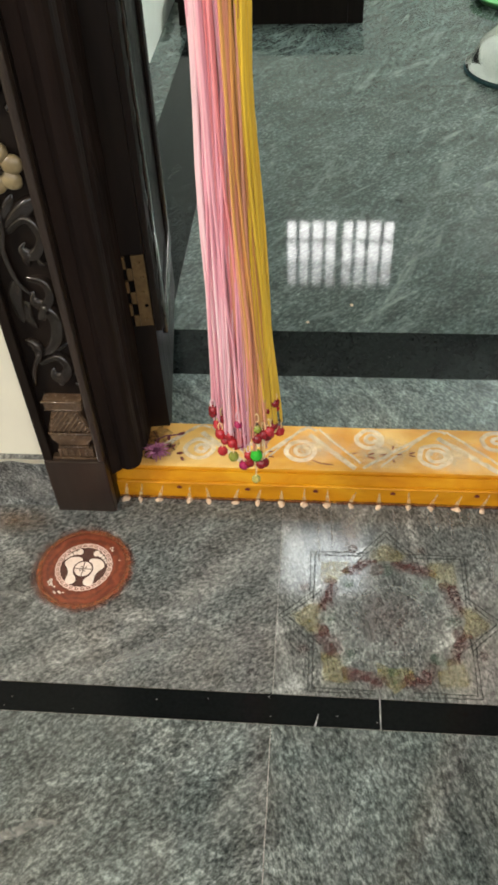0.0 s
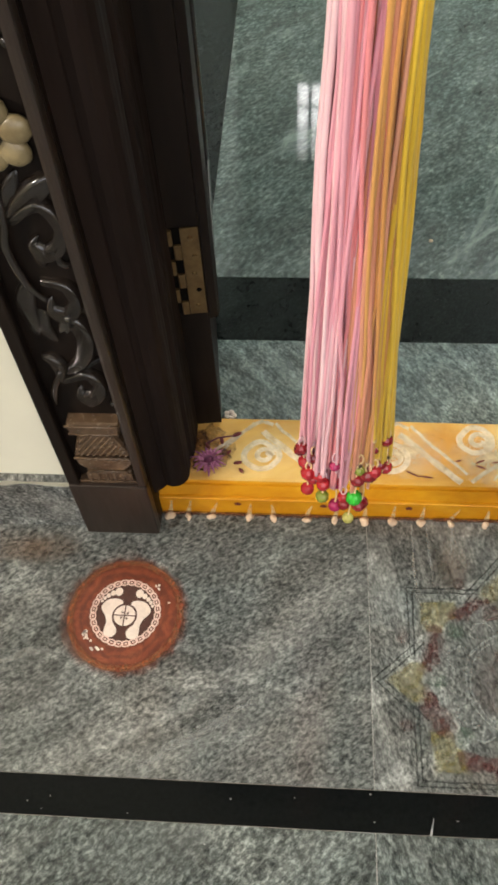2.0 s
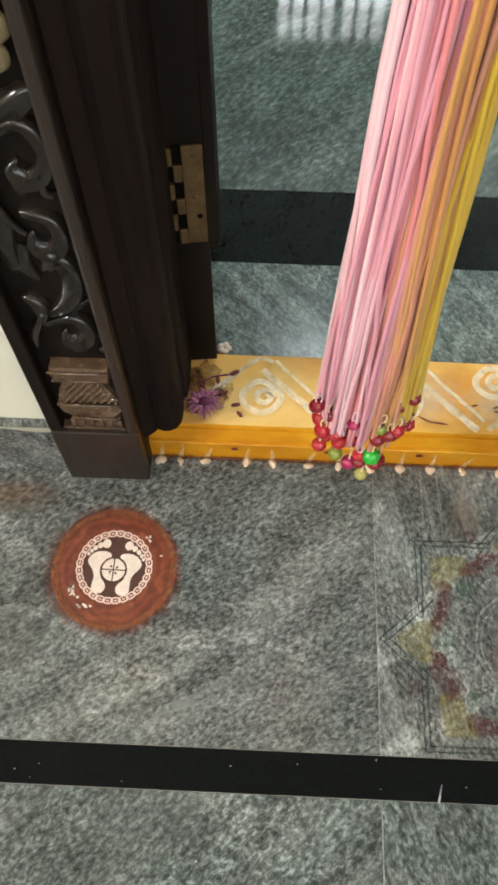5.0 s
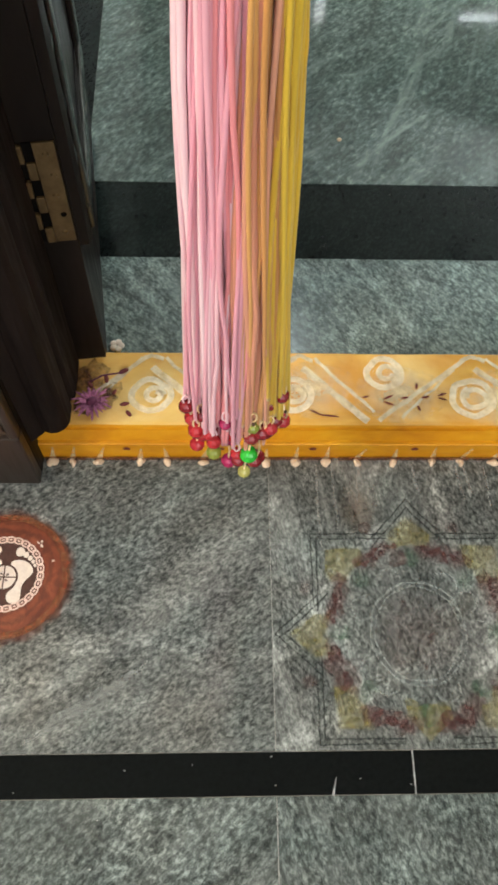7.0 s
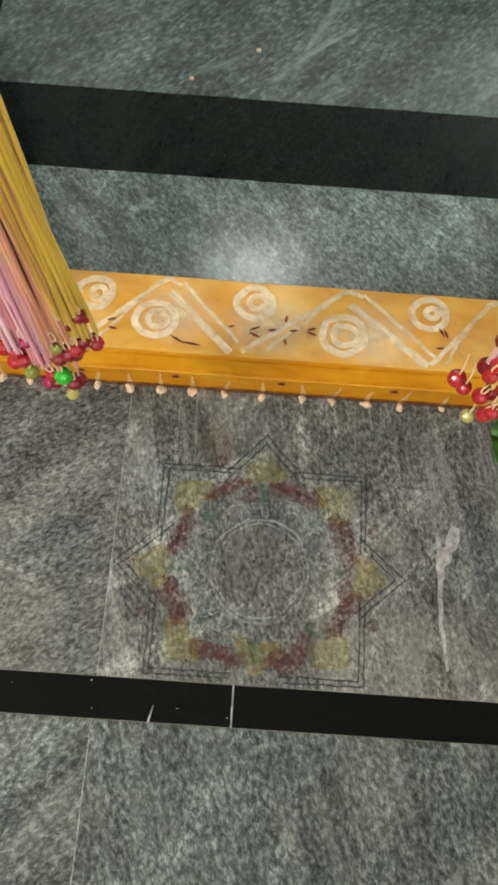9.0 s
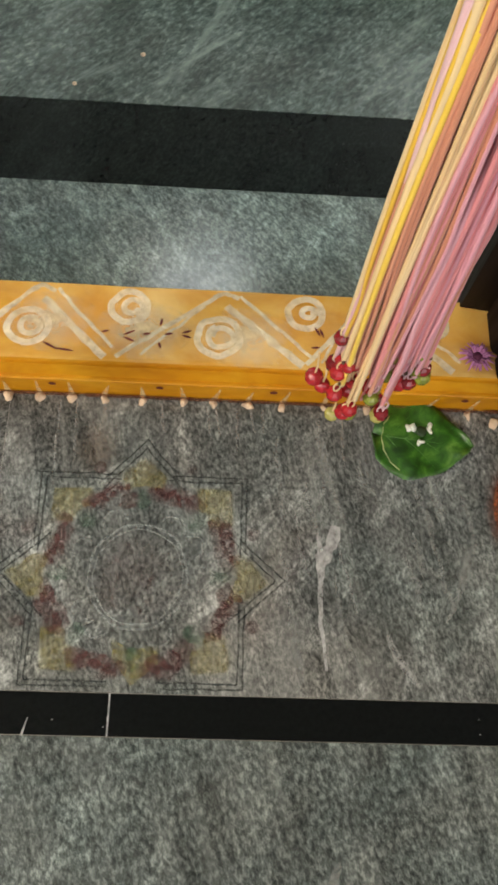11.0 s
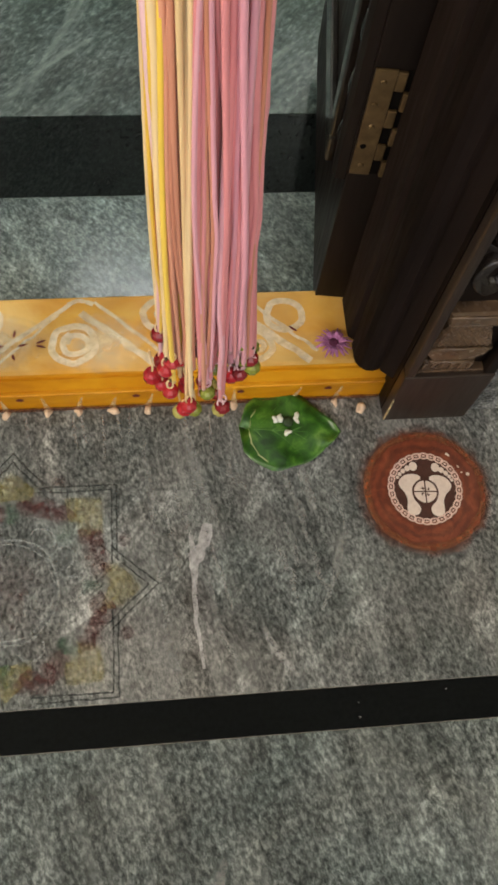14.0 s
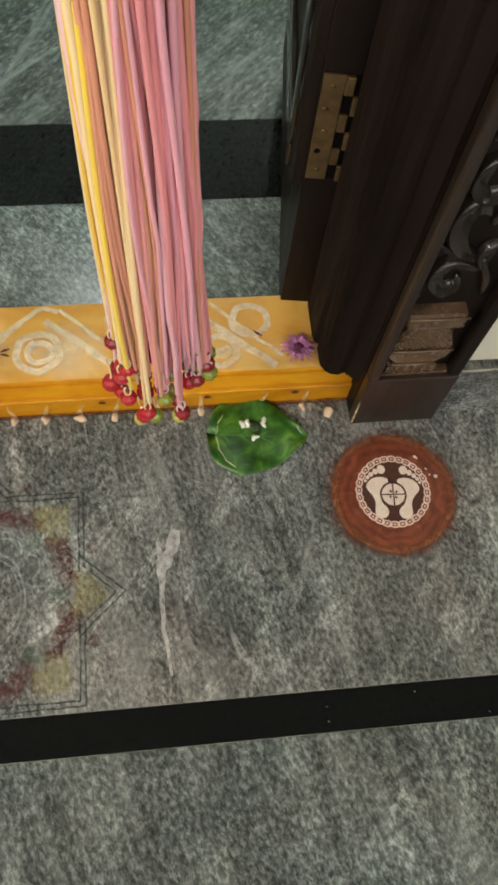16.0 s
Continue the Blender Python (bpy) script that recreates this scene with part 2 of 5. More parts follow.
# dark red powder dirt, which also carries the jamb's shade as colour
GRIME_SHADE = worn("dark_red_grime_shade", (0.060, 0.014, 0.008), (0.13, 0.036, 0.012), 0.8, 55, 0.34, 0.72)
SEAM = worn("white_joint_filler", (0.44, 0.43, 0.40), (0.55, 0.54, 0.51), 0.9, 60, 0.28, 0.80)
STAMP_CREAM = simple("cream_paint", (0.63, 0.51, 0.43), (0.75, 0.63, 0.54), 0.7, 180)
STAMP_LACE = simple("pinkish_paint", (0.62, 0.40, 0.33), (0.76, 0.55, 0.46), 0.7, 180)
STAMP_DARK = simple("dark_brown_paint", (0.045, 0.014, 0.008), (0.075, 0.024, 0.014), 0.6, 120)


def turmeric():
    m, nt, bsdf = mat("turmeric_paint")
    vec = coords(nt, (0.5, 1, 1))
    c = ramp(nt, noise_tex(nt, vec, 22, 5, 0.6, 0.5), [(0.28, (0.44, 0.160, 0.003)), (0.5, (0.565, 0.238, 0.004)), (0.72, (0.65, 0.320, 0.011))])
    # a rubbed pale wash of rice flour on the upper face, which also paints in that face's stronger light
    sep = nt.nodes.new("ShaderNodeSeparateXYZ")
    nt.links.new(coords(nt), sep.inputs[0])
    up = nt.nodes.new("ShaderNodeMath")
    up.operation = "GREATER_THAN"
    up.inputs[1].default_value = 0.0744
    nt.links.new(sep.outputs["Z"], up.inputs[0])
    wash = ramp(nt, noise_tex(nt, coords(nt, (0.8, 1, 1)), 7, 5, 0.62, 0.4), [(0.40, grey(0.10)), (0.54, grey(0.30)), (0.68, grey(0.58))])
    c = mix(nt, mix(nt, 1.0, wash, up.outputs[0], "MULTIPLY"), c, (0.81, 0.63, 0.27))
    nt.links.new(c, bsdf.inputs["Base Color"])
    bsdf.inputs["Specular IOR Level"].default_value = 0.25
    nt.links.new(ramp(nt, noise_tex(nt, vec, 50, 4), [(0.3, grey(0.36)), (0.7, grey(0.60))]), bsdf.inputs["Roughness"])
    bump(nt, bsdf, noise_tex(nt, coords(nt, (0.2, 2, 2)), 70, 4), 0.15, 0.001)
    return m


TURMERIC = turmeric()


def red_earth():
    """Red earth paint with an uneven, rubbed rim; the disc's radius is 0.088."""
    m, nt, bsdf = mat("red_earth_paint")
    vec = coords(nt)
    c = ramp(nt, noise_tex(nt, vec, 26, 6, 0.7, 2.2), [(0.28, (0.085, 0.017, 0.008)), (0.50, (0.155, 0.034, 0.014)), (0.72, (0.245, 0.070, 0.030))])
    sweep = node(nt, "ShaderNodeTexWave", Scale=26, Distortion=7.0, Detail=3.0)
    sweep.wave_type, sweep.rings_direction = "RINGS", "Z"
    nt.links.new(vec, sweep.inputs["Vector"])
    c = mix(nt, 1.0, c, ramp(nt, sweep.outputs["Fac"], [(0.1, grey(0.78)), (0.9, grey(1.16))]), "MULTIPLY")
    nt.links.new(c, bsdf.inputs["Base Color"])
    bsdf.inputs["Roughness"].default_value = 0.42
    bump(nt, bsdf, noise_tex(nt, vec, 130, 4), 0.2, 0.001)
    ln = nt.nodes.new("ShaderNodeVectorMath")
    ln.operation = "LENGTH"
    nt.links.new(vec, ln.inputs[0])
    ma = nt.nodes.new("ShaderNodeMath")
    ma.operation = "MULTIPLY_ADD"
    nt.links.new(noise_tex(nt, vec, 60, 5, 0.7), ma.inputs[0])
    ma.inputs[1].default_value = 0.034
    nt.links.new(ln.outputs["Value"], ma.inputs[2])
    nt.links.new(ramp(nt, ma.outputs[0], [(0.090, grey(1)), (0.109, grey(0))]), bsdf.inputs["Alpha"])
    return m


RED_EARTH = red_earth()


def soft_stain(name, a, b, rx, ry, strength, grain=80):
    """A dusting that thins out towards its rim; rx and ry are the stain's half sizes."""
    m, nt, bsdf = mat(name)
    vec = coords(nt)
    nt.links.new(ramp(nt, noise_tex(nt, vec, 70, 4), [(0.3, a), (0.7, b)]), bsdf.inputs["Base Color"])
    bsdf.inputs["Roughness"].default_value = 0.9
    ln = nt.nodes.new("ShaderNodeVectorMath")
    ln.operation = "LENGTH"
    nt.links.new(coords(nt, (0.5 / rx, 0.5 / ry, 0)), ln.inputs[0])
    ma = nt.nodes.new("ShaderNodeMath")
    ma.operation = "MULTIPLY_ADD"
    nt.links.new(noise_tex(nt, vec, grain, 6, 0.75), ma.inputs[0])
    ma.inputs[1].default_value = 0.8
    nt.links.new(ln.outputs["Value"], ma.inputs[2])
    nt.links.new(ramp(nt, ma.outputs[0], [(0.28, grey(strength)), (0.52, grey(strength * 0.55)), (0.84, grey(0))]), bsdf.inputs["Alpha"])
    return m


CHALK_DUST = soft_stain("rubbed_chalk_dust", (0.80, 0.68, 0.42), (0.87, 0.79, 0.58), 0.075, 0.055, 0.62, 55)
CENTRE_RED = soft_stain("faded_red_powder", (0.062, 0.036, 0.032), (0.10, 0.058, 0.050), 0.100, 0.100, 0.34, 60)
OCHRE_DUST = soft_stain("ochre_dust", (0.24, 0.15, 0.085), (0.31, 0.20, 0.12), 0.034, 0.046, 0.40, 60)
DAMP = soft_stain("brown_damp", (0.20, 0.11, 0.055), (0.27, 0.16, 0.085), 0.10, 0.034, 0.55, 45)
FOOT_LINE = worn("red_brown_foot_line", (0.13, 0.034, 0.008), (0.24, 0.080, 0.016), 0.9, 40, 0.34, 0.74)


def yarn(name, a, b):
    m, nt, bsdf = mat(name)
    info = nt.nodes.new("ShaderNodeObjectInfo")
    vec = coords(nt, (1, 1, 0.15))
    c = mix(nt, info.outputs["Random"], a, b)
    c = mix(nt, 1.0, c, ramp(nt, noise_tex(nt, vec, 40, 3), [(0.3, grey(0.88)), (0.7, grey(1.08))]), "MULTIPLY")
    nt.links.new(c, bsdf.inputs["Base Color"])
    bsdf.inputs["Roughness"].default_value = 0.8
    bsdf.inputs["Sheen Weight"].default_value = 0.25
    w = node(nt, "ShaderNodeTexWave", Scale=260, Distortion=1.0)
    w.bands_direction = "DIAGONAL"
    nt.links.new(coords(nt), w.inputs["Vector"])
    bump(nt, bsdf, w.outputs["Fac"], 0.14, 0.0006)
    return m


YARN = {
    "blush": yarn("blush_yarn", (0.75, 0.44, 0.475), (0.79, 0.54, 0.555)),
    "pink": yarn("pink_yarn", (0.70, 0.29, 0.35), (0.76, 0.39, 0.435)),
    "rose": yarn("rose_yarn", (0.70, 0.20, 0.21), (0.75, 0.29, 0.29)),
    "salmon": yarn("salmon_yarn", (0.58, 0.22, 0.12), (0.67, 0.30, 0.18)),
    "orange": yarn("orange_yarn", (0.50, 0.21, 0.045), (0.60, 0.29, 0.07)),
    "yellow": yarn("yellow_yarn", (0.62, 0.36, 0.012), (0.72, 0.47, 0.025)),
    "lemon": yarn("lemon_yarn", (0.76, 0.47, 0.03), (0.84, 0.58, 0.06)),
    "cream": yarn("cream_yarn", (0.78, 0.54, 0.25), (0.82, 0.62, 0.32)),
}


def bead_mat(name, col):
    m, nt, bsdf = mat(name)
    nt.links.new(ramp(nt, noise_tex(nt, coords(nt), 180, 3), [(0.3, tuple(0.75 * c for c in col)), (0.7, col)]), bsdf.inputs["Base Color"])
    bsdf.inputs["Roughness"].default_value = 0.22
    bsdf.inputs["Transmission Weight"].default_value = 0.30
    bsdf.inputs["IOR"].default_value = 1.5
    return m


BEAD = {
    "red": bead_mat("red_glass", (0.62, 0.030, 0.040)),
    "dark_red": bead_mat("dark_red_glass", (0.34, 0.018, 0.026)),
    "magenta": bead_mat("magenta_glass", (0.55, 0.03, 0.14)),
    "green": bead_mat("green_glass", (0.05, 0.68, 0.05)),
    "olive": bead_mat("olive_glass", (0.34, 0.40, 0.06)),
    "yellow": bead_mat("yellow_glass", (0.62, 0.58, 0.16)),
}


def leaf_mat():
    m, nt, bsdf = mat("betel_leaf")
    vec = coords(nt)
    c = ramp(nt, noise_tex(nt, vec, 45, 5, 0.6, 0.6), [(0.34, (0.010, 0.045, 0.005)), (0.50, (0.030, 0.110, 0.010)), (0.60, (0.060, 0.170, 0.018)), (0.70, (0.13, 0.27, 0.045))])
    nt.links.new(c, bsdf.inputs["Base Color"])
    bsdf.inputs["Roughness"].default_value = 0.32
    bump(nt, bsdf, noise_tex(nt, vec, 160, 4), 0.25, 0.001)
    return m


LEAF = leaf_mat()
LEAF_VEIN = simple("leaf_vein", (0.055, 0.17, 0.022), (0.09, 0.23, 0.035), 0.4, 100)
PETAL_WHITE = simple("white_petal", (0.62, 0.66, 0.58), (0.76, 0.78, 0.70), 0.7, 200)
PETAL_PURPLE = simple("purple_petal", (0.27, 0.075, 0.20), (0.48, 0.19, 0.36), 0.7, 250)
# darker purple: wilting, plus the jamb's shade put into the colour
PETAL_WILTED_SHADED = simple("wilted_shaded_purple_petal", (0.20, 0.045, 0.10), (0.40, 0.14, 0.25), 0.8, 250)
LEAF_CREAM = simple("wilted_cream_edge", (0.36, 0.40, 0.17), (0.52, 0.55, 0.29), 0.7, 150)
KNOT = simple("dark_thread_knot", (0.05, 0.030, 0.016), (0.11, 0.06, 0.03), 0.8, 200)
PETAL_DARK = simple("dried_flower_heart", (0.06, 0.006, 0.03), (0.12, 0.016, 0.05), 0.8, 250)
LAMP_GLOW = bpy.data.materials.new("lit_lamp_diffuser")
LAMP_GLOW.use_nodes = True
LAMP_GLOW.node_tree.nodes["Principled BSDF"].inputs["Emission Color"].default_value = (0.95, 1.0, 0.98, 1)
LAMP_GLOW.node_tree.nodes["Principled BSDF"].inputs["Emission Strength"].default_value = 9.0
PORCH_GLOW = LAMP_GLOW.copy()
PORCH_GLOW.name = "warm_lamp_diffuser"
PORCH_GLOW.node_tree.nodes["Principled BSDF"].inputs["Emission Color"].default_value = (1.0, 0.86, 0.68, 1)
PORCH_GLOW.node_tree.nodes["Principled BSDF"].inputs["Emission Strength"].default_value = 5.0


# ---- building helpers ----
def part(name, bm, material, parent=None, label="", smooth=False):
    me = bpy.data.meshes.new(name)
    bm.normal_update()
    bm.to_mesh(me)
    bm.free()
    me.materials.append(material)
    if smooth:
        me.shade_smooth()
    ob = new(name, me)
    if parent is not None:
        ob.parent = parent
    if label:
        tagged(ob, label)
    return ob


def thing(name, label, category, group="", kind="", at=(0, 0, 0)):
    ob = new(name)
    ob.empty_display_size = 0.05
    ob.location = at
    return tagged(ob, label, category, group, kind)


def box(bm, x0, x1, y0, y1, z0, z1, bevel=0.0):
    r = bmesh.ops.create_cube(bm, size=1.0, matrix=Matrix.Translation(((x0 + x1) / 2, (y0 + y1) / 2, (z0 + z1) / 2)) @ Matrix.Diagonal((abs(x1 - x0), abs(y1 - y0), abs(z1 - z0), 1)))
    if bevel:
        edges = list({e for v in r["verts"] for e in v.link_edges})
        bmesh.ops.bevel(bm, geom=edges, offset=bevel, segments=2, affect="EDGES", profile=0.6)
    return bm


def boxm(x0, x1, y0, y1, z0, z1, bevel=0.0):
    return box(bmesh.new(), x0, x1, y0, y1, z0, z1, bevel)


def prism(bm, outline, z0, z1):
    """An upright prism over a plan outline of (x, y)."""
    low = [bm.verts.new((x, y, z0)) for x, y in outline]
    high = [bm.verts.new((x, y, z1)) for x, y in outline]
    n = len(outline)
    for i in range(n):
        bm.faces.new((low[i], low[(i + 1) % n], high[(i + 1) % n], high[i]))
    bm.faces.new(low[::-1])
    bm.faces.new(high)
    bmesh.ops.recalc_face_normals(bm, faces=bm.faces)
    return bm


def ribbon(bm, pts, width, z, closed=False, thick=0.0):
    """A flat painted stroke along (x, y) points, with rounded taper-free ends."""
    n = len(pts)
    rows = []
    for i, (x, y) in enumerate(pts):
        a = pts[(i - 1) % n] if closed or i else pts[i]
        b = pts[(i + 1) % n] if closed or i < n - 1 else pts[i]
        d = Vector((b[0] - a[0], b[1] - a[1]))
        d = d.normalized() if d.length else Vector((1, 0))
        w = (width(i / max(1, n - 1)) if callable(width) else width) / 2
        rows.append((bm.verts.new((x - d.y * w, y + d.x * w, z)), bm.verts.new((x + d.y * w, y - d.x * w, z))))
    for i in range(n if closed else n - 1):
        a, b = rows[i], rows[(i + 1) % n]
        f = bm.faces.new((a[0], a[1], b[1], b[0]))
        f.normal_update()
        if f.normal.z < 0:
            f.normal_flip()
    return bm


def disc(bm, cx, cy, rx, ry, z, n=28, turn=0.0, wobble=0.0):
    vs = []
    for i in range(n):
        a = 2 * math.pi * i / n
        k = 1 + wobble * noise.noise((cx * 40 + 2 * math.cos(a), cy * 40 + 2 * math.sin(a), 3.1))
        x, y = rx * k * math.cos(a), ry * k * math.sin(a)
        vs.append(bm.verts.new((cx + x * math.cos(turn) - y * math.sin(turn), cy + x * math.sin(turn) + y * math.cos(turn), z)))
    bm.faces.new(vs)
    return bm


def poly(bm, pts, z):
    f = bm.faces.new([bm.verts.new((x, y, z)) for x, y in pts])
    f.normal_update()
    if f.normal.z < 0:
        f.normal_flip()
    return bm


def tube(bm, pts, radius, sides=6, cap=True):
    """A round tube along 3D points; radius may be a function of 0..1."""
    rings = []
    n = len(pts)
    for i, p in enumerate(pts):
        d = (Vector(pts[min(i + 1, n - 1)]) - Vector(pts[max(i - 1, 0)])).normalized()
        side = d.cross(Vector((0.31, 0.95, 0.08))).normalized()
        up = side.cross(d).normalized()
        r = radius(i / (n - 1)) if callable(radius) else radius
        rings.append([bm.verts.new(Vector(p) + r * (math.cos(2 * math.pi * k / sides) * side + math.sin(2 * math.pi * k / sides) * up)) for k in range(sides)])
    for a, b in zip(rings, rings[1:]):
        for k in range(sides):
            bm.faces.new((a[k], a[(k + 1) % sides], b[(k + 1) % sides], b[k]))
    if cap:
        bm.faces.new(rings[0][::-1])
        bm.faces.new(rings[-1])
    bmesh.ops.recalc_face_normals(bm, faces=bm.faces)
    return bm


def ball(bm, c, r, stretch=1.0, u=10, v=7):
    bmesh.ops.create_uvsphere(bm, u_segments=u, v_segments=v, radius=r, matrix=Matrix.Translation(c) @ Matrix.Diagonal((1, 1, stretch, 1)))
    return bm


def lathe(bm, profile, n=32):
    rings = [[bm.verts.new((r * math.cos(2 * math.pi * k / n), r * math.sin(2 * math.pi * k / n), z)) for k in range(n)] for r, z in profile]
    for a, b in zip(rings, rings[1:]):
        for k in range(n):
            bm.faces.new((a[k], a[(k + 1) % n], b[(k + 1) % n], b[k]))
    return bm


MID = 0.138          # middle of the doorway
IN_Z = 0.015         # level of the hall's floor
CEIL = 3.05


# ---- structure ----
def slab(name, material, parent, x0, x1, y0, y1, z, label=""):
    """One stone slab with a fine rounded edge; the slab is 2 cm thick."""
    g = 0.0003
    return part(name, boxm(x0 + g, x1 - g, y0 + g, y1 - g, z - 0.02, z, 0.0007), material, parent, label)


ground = tagged(part("ground", boxm(-2.6, 2.9, -2.2, 1.02, -0.16, -0.0011), GROUT), "grey mortar bed beneath the stone floors", "ground", kind="structure")
tagged(part("ground_hall", boxm(-0.74, 2.9, 1.0205, 5.45, -0.16, IN_Z - 0.0011), simple("dark_grout", (0.05, 0.055, 0.05), (0.08, 0.085, 0.08), 0.7, 200)), "dark mortar bed beneath the hall floor", "ground", kind="structure")
porch = thing("floor_porch", "grey speckled granite porch floor with a black inlaid strip", "floor", kind="structure")
for y0, y1, joints in ((-2.2, -0.78, (-2.6, -1.3, 0.0, 1.3, 2.9)), (-0.78, 0.522, (-2.6, -1.30, -0.047, 1.25, 2.9)), (0.570, 0.960, (-2.6, -1.30, -0.047, 1.25, 2.9))):
    for a, b in zip(joints, joints[1:]):
        stone_here = (GRANITE_OUT_WEST if b < 0 else GRANITE_OUT) if y0 > 0.5 else (GRANITE_FRONT_WEST if b < 0 else GRANITE_FRONT)
        slab("granite_slab", stone_here, porch, a, b, y0, y1, 0.0)
for a, b in zip((-2.6, -1.1, 0.115, 1.33, 2.9), (-1.1, 0.115, 1.33, 2.9)):
    slab("black_strip", BLACK_STONE, porch, a, b, 0.522, 0.570, 0.0, "polished black granite strip")
hall = thing("floor_hall", "polished green granite hall floor with dark border bands", "floor", kind="structure")
for a, b in zip((-0.74, 0.80, 2.9), (0.80, 2.9)):
    slab("granite_slab", GRANITE_STEP, hall, a, b, 1.040, 1.285, IN_Z)
for a, b in zip((-0.74, 1.10, 2.9), (1.10, 2.9)):
    slab("dark_band", DARK_BAND, hall, a, b, 1.285, 1.437, IN_Z, "dark polished granite border band")
slab("dark_band", DARK_BAND, hall, -0.515, -0.330, 1.437, 5.35, IN_Z, "dark polished granite border band")
slab("granite_slab", GRANITE_IN, hall, -0.74, -0.515, 1.437, 5.35, IN_Z)
for a, b in zip((-0.330, 1.30, 2.9), (1.30, 2.9)):
    for c, d in zip((1.437, 3.30, 5.35), (3.30, 5.35)):
        slab("granite_slab", GRANITE_IN, hall, a, b, c, d, IN_Z)

# walls: front wall with the doorway, the hall's walls, the porch's sides
WALL_Y0, WALL_Y1 = 0.935, 1.060
JX0, JX1 = -0.462, 2 * MID + 0.468
DOOR_TOP = 2.10
fw = bmesh.new()
box(fw, -2.6, JX0, WALL_Y0, WALL_Y1, 0, CEIL)
box(fw, JX1, 2.9, WALL_Y0, WALL_Y1, 0, CEIL)
box(fw, JX0, JX1, WALL_Y0, WALL_Y1, DOOR_TOP + 0.10, CEIL)
tagged(part("wall_front", fw, CREAM), "cream painted front wall round the doorway", "wall", kind="structure")
for x0, x1 in ((-2.6, JX0), (JX1, 2.9)):
    tagged(part("baseboard", boxm(x0, x1, 0.922, WALL_Y0, 0.0005, 0.128, 0.0015), GRANITE_OUT), "grey granite skirting below the cream wall", "skirting", kind="structure")
    edge = bmesh.new()
    cuts = int((x1 - x0) / 0.012)
    upper = [edge.verts.new((x0 + (x1 - x0) * k / cuts, 0.9212, 0.1285)) for k in range(cuts + 1)]
    lower = [edge.verts.new((v.co.x, 0.9210, 0.1235 - 0.010 * max(-0.3, noise.noise((v.co.x * 22, 1.7, 4.0))))) for v in upper]
    for k in range(cuts):
        edge.faces.new((lower[k], lower[k + 1], upper[k + 1], upper[k]))
    bmesh.ops.solidify(edge, geom=edge.faces[:], thickness=0.0006)
    tagged(part("trim", edge, CREAM), "uneven cream paint edge along the skirting", "paint edge", kind="structure")
tagged(part("wall_hall_west", boxm(-0.74, -0.62, WALL_Y1, 5.45, -0.02, CEIL), WHITE_WALL), "pale painted side wall of the hall", "wall", kind="structure")
tagged(part("wall_hall_east", boxm(2.8, 2.9, WALL_Y1, 5.45, -0.02, CEIL), WHITE_WALL), "pale painted side wall of the hall", "wall", kind="structure")
WX0, WX1, WZ0, WZ1 = -0.235, 0.605, 2.05, 2.68
bw = bmesh.new()
box(bw, -0.62, WX0, 5.33, 5.45, -0.02, CEIL)
box(bw, WX1, 2.8, 5.33, 5.45, -0.02, CEIL)
box(bw, WX0, WX1, 5.33, 5.45, -0.02, WZ0)
box(bw, WX0, WX1, 5.33, 5.45, WZ1, CEIL)
tagged(part("wall_hall_back", bw, WHITE_WALL), "pale painted back wall of the hall with a high window", "wall", kind="structure")
tagged(part("ceiling", boxm(-2.7, 3.0, -2.2, 5.45, CEIL, CEIL + 0.12), CEILING), "white painted ceiling", "ceiling", kind="structure")
tagged(part("wall_porch_west", boxm(-2.7, -2.6, -2.2, WALL_Y1, -0.02, CEIL), CREAM), "cream painted porch side wall", "wall", kind="structure")
tagged(part("wall_porch_east", boxm(2.9, 3.0, -2.2, WALL_Y1, -0.02, CEIL), CREAM), "cream painted porch side wall", "wall", kind="structure")
tagged(part("wall_parapet", boxm(-2.6, 2.9, -2.3, -2.2, -0.02, 0.95), CREAM), "low cream parapet closing the porch", "wall", kind="structure")

# the high window, two lights with a grille
win = thing("window_1", "white framed high window of two lights with iron grille", "window", kind="structure")
wf = bmesh.new()
for x0, x1 in ((WX0, WX0 + 0.02), (WX1 - 0.02, WX1), (0.150, 0.208)):
    box(wf, x0, x1, 5.345, 5.40, WZ0, WZ1)
for z0, z1 in ((WZ0, WZ0 + 0.02), (WZ1 - 0.02, WZ1)):
    box(wf, WX0 + 0.02, 0.150, 5.347, 5.398, z0, z1)
    box(wf, 0.208, WX1 - 0.02, 5.347, 5.398, z0, z1)
part("window_frame", wf, CEILING, win)
for x0, x1 in ((WX0 + 0.02, 0.150), (0.208, WX1 - 0.02)):
    for k in range(1, 4):
        x = x0 + (x1 - x0) * (k + 0.12 * math.sin(5 * k)) / 4
        part("grille_bar", boxm(x - 0.013, x + 0.013, 5.362, 5.372, WZ0 + 0.02, WZ1 - 0.02), IRON_AND_SHADE, win)
    for z in (WZ0 + 0.20,):
        part("grille_bar", boxm(x0, x1, 5.372, 5.380, z - 0.009, z + 0.009), IRON_AND_SHADE, win)


def ceiling_panel(x, y, sx, sy, material, label):
    lamp = thing("ceiling_lamp", label, "lamp", at=(x, y, CEIL))
    part("housing", boxm(-sx / 2 - 0.03, sx / 2 + 0.03, -sy / 2 - 0.03, sy / 2 + 0.03, -0.05, -0.0005, 0.006), CEILING, lamp)
    part("diffuser", boxm(-sx / 2, sx / 2, -sy / 2, sy / 2, -0.058, -0.0505, 0.002), material, lamp)


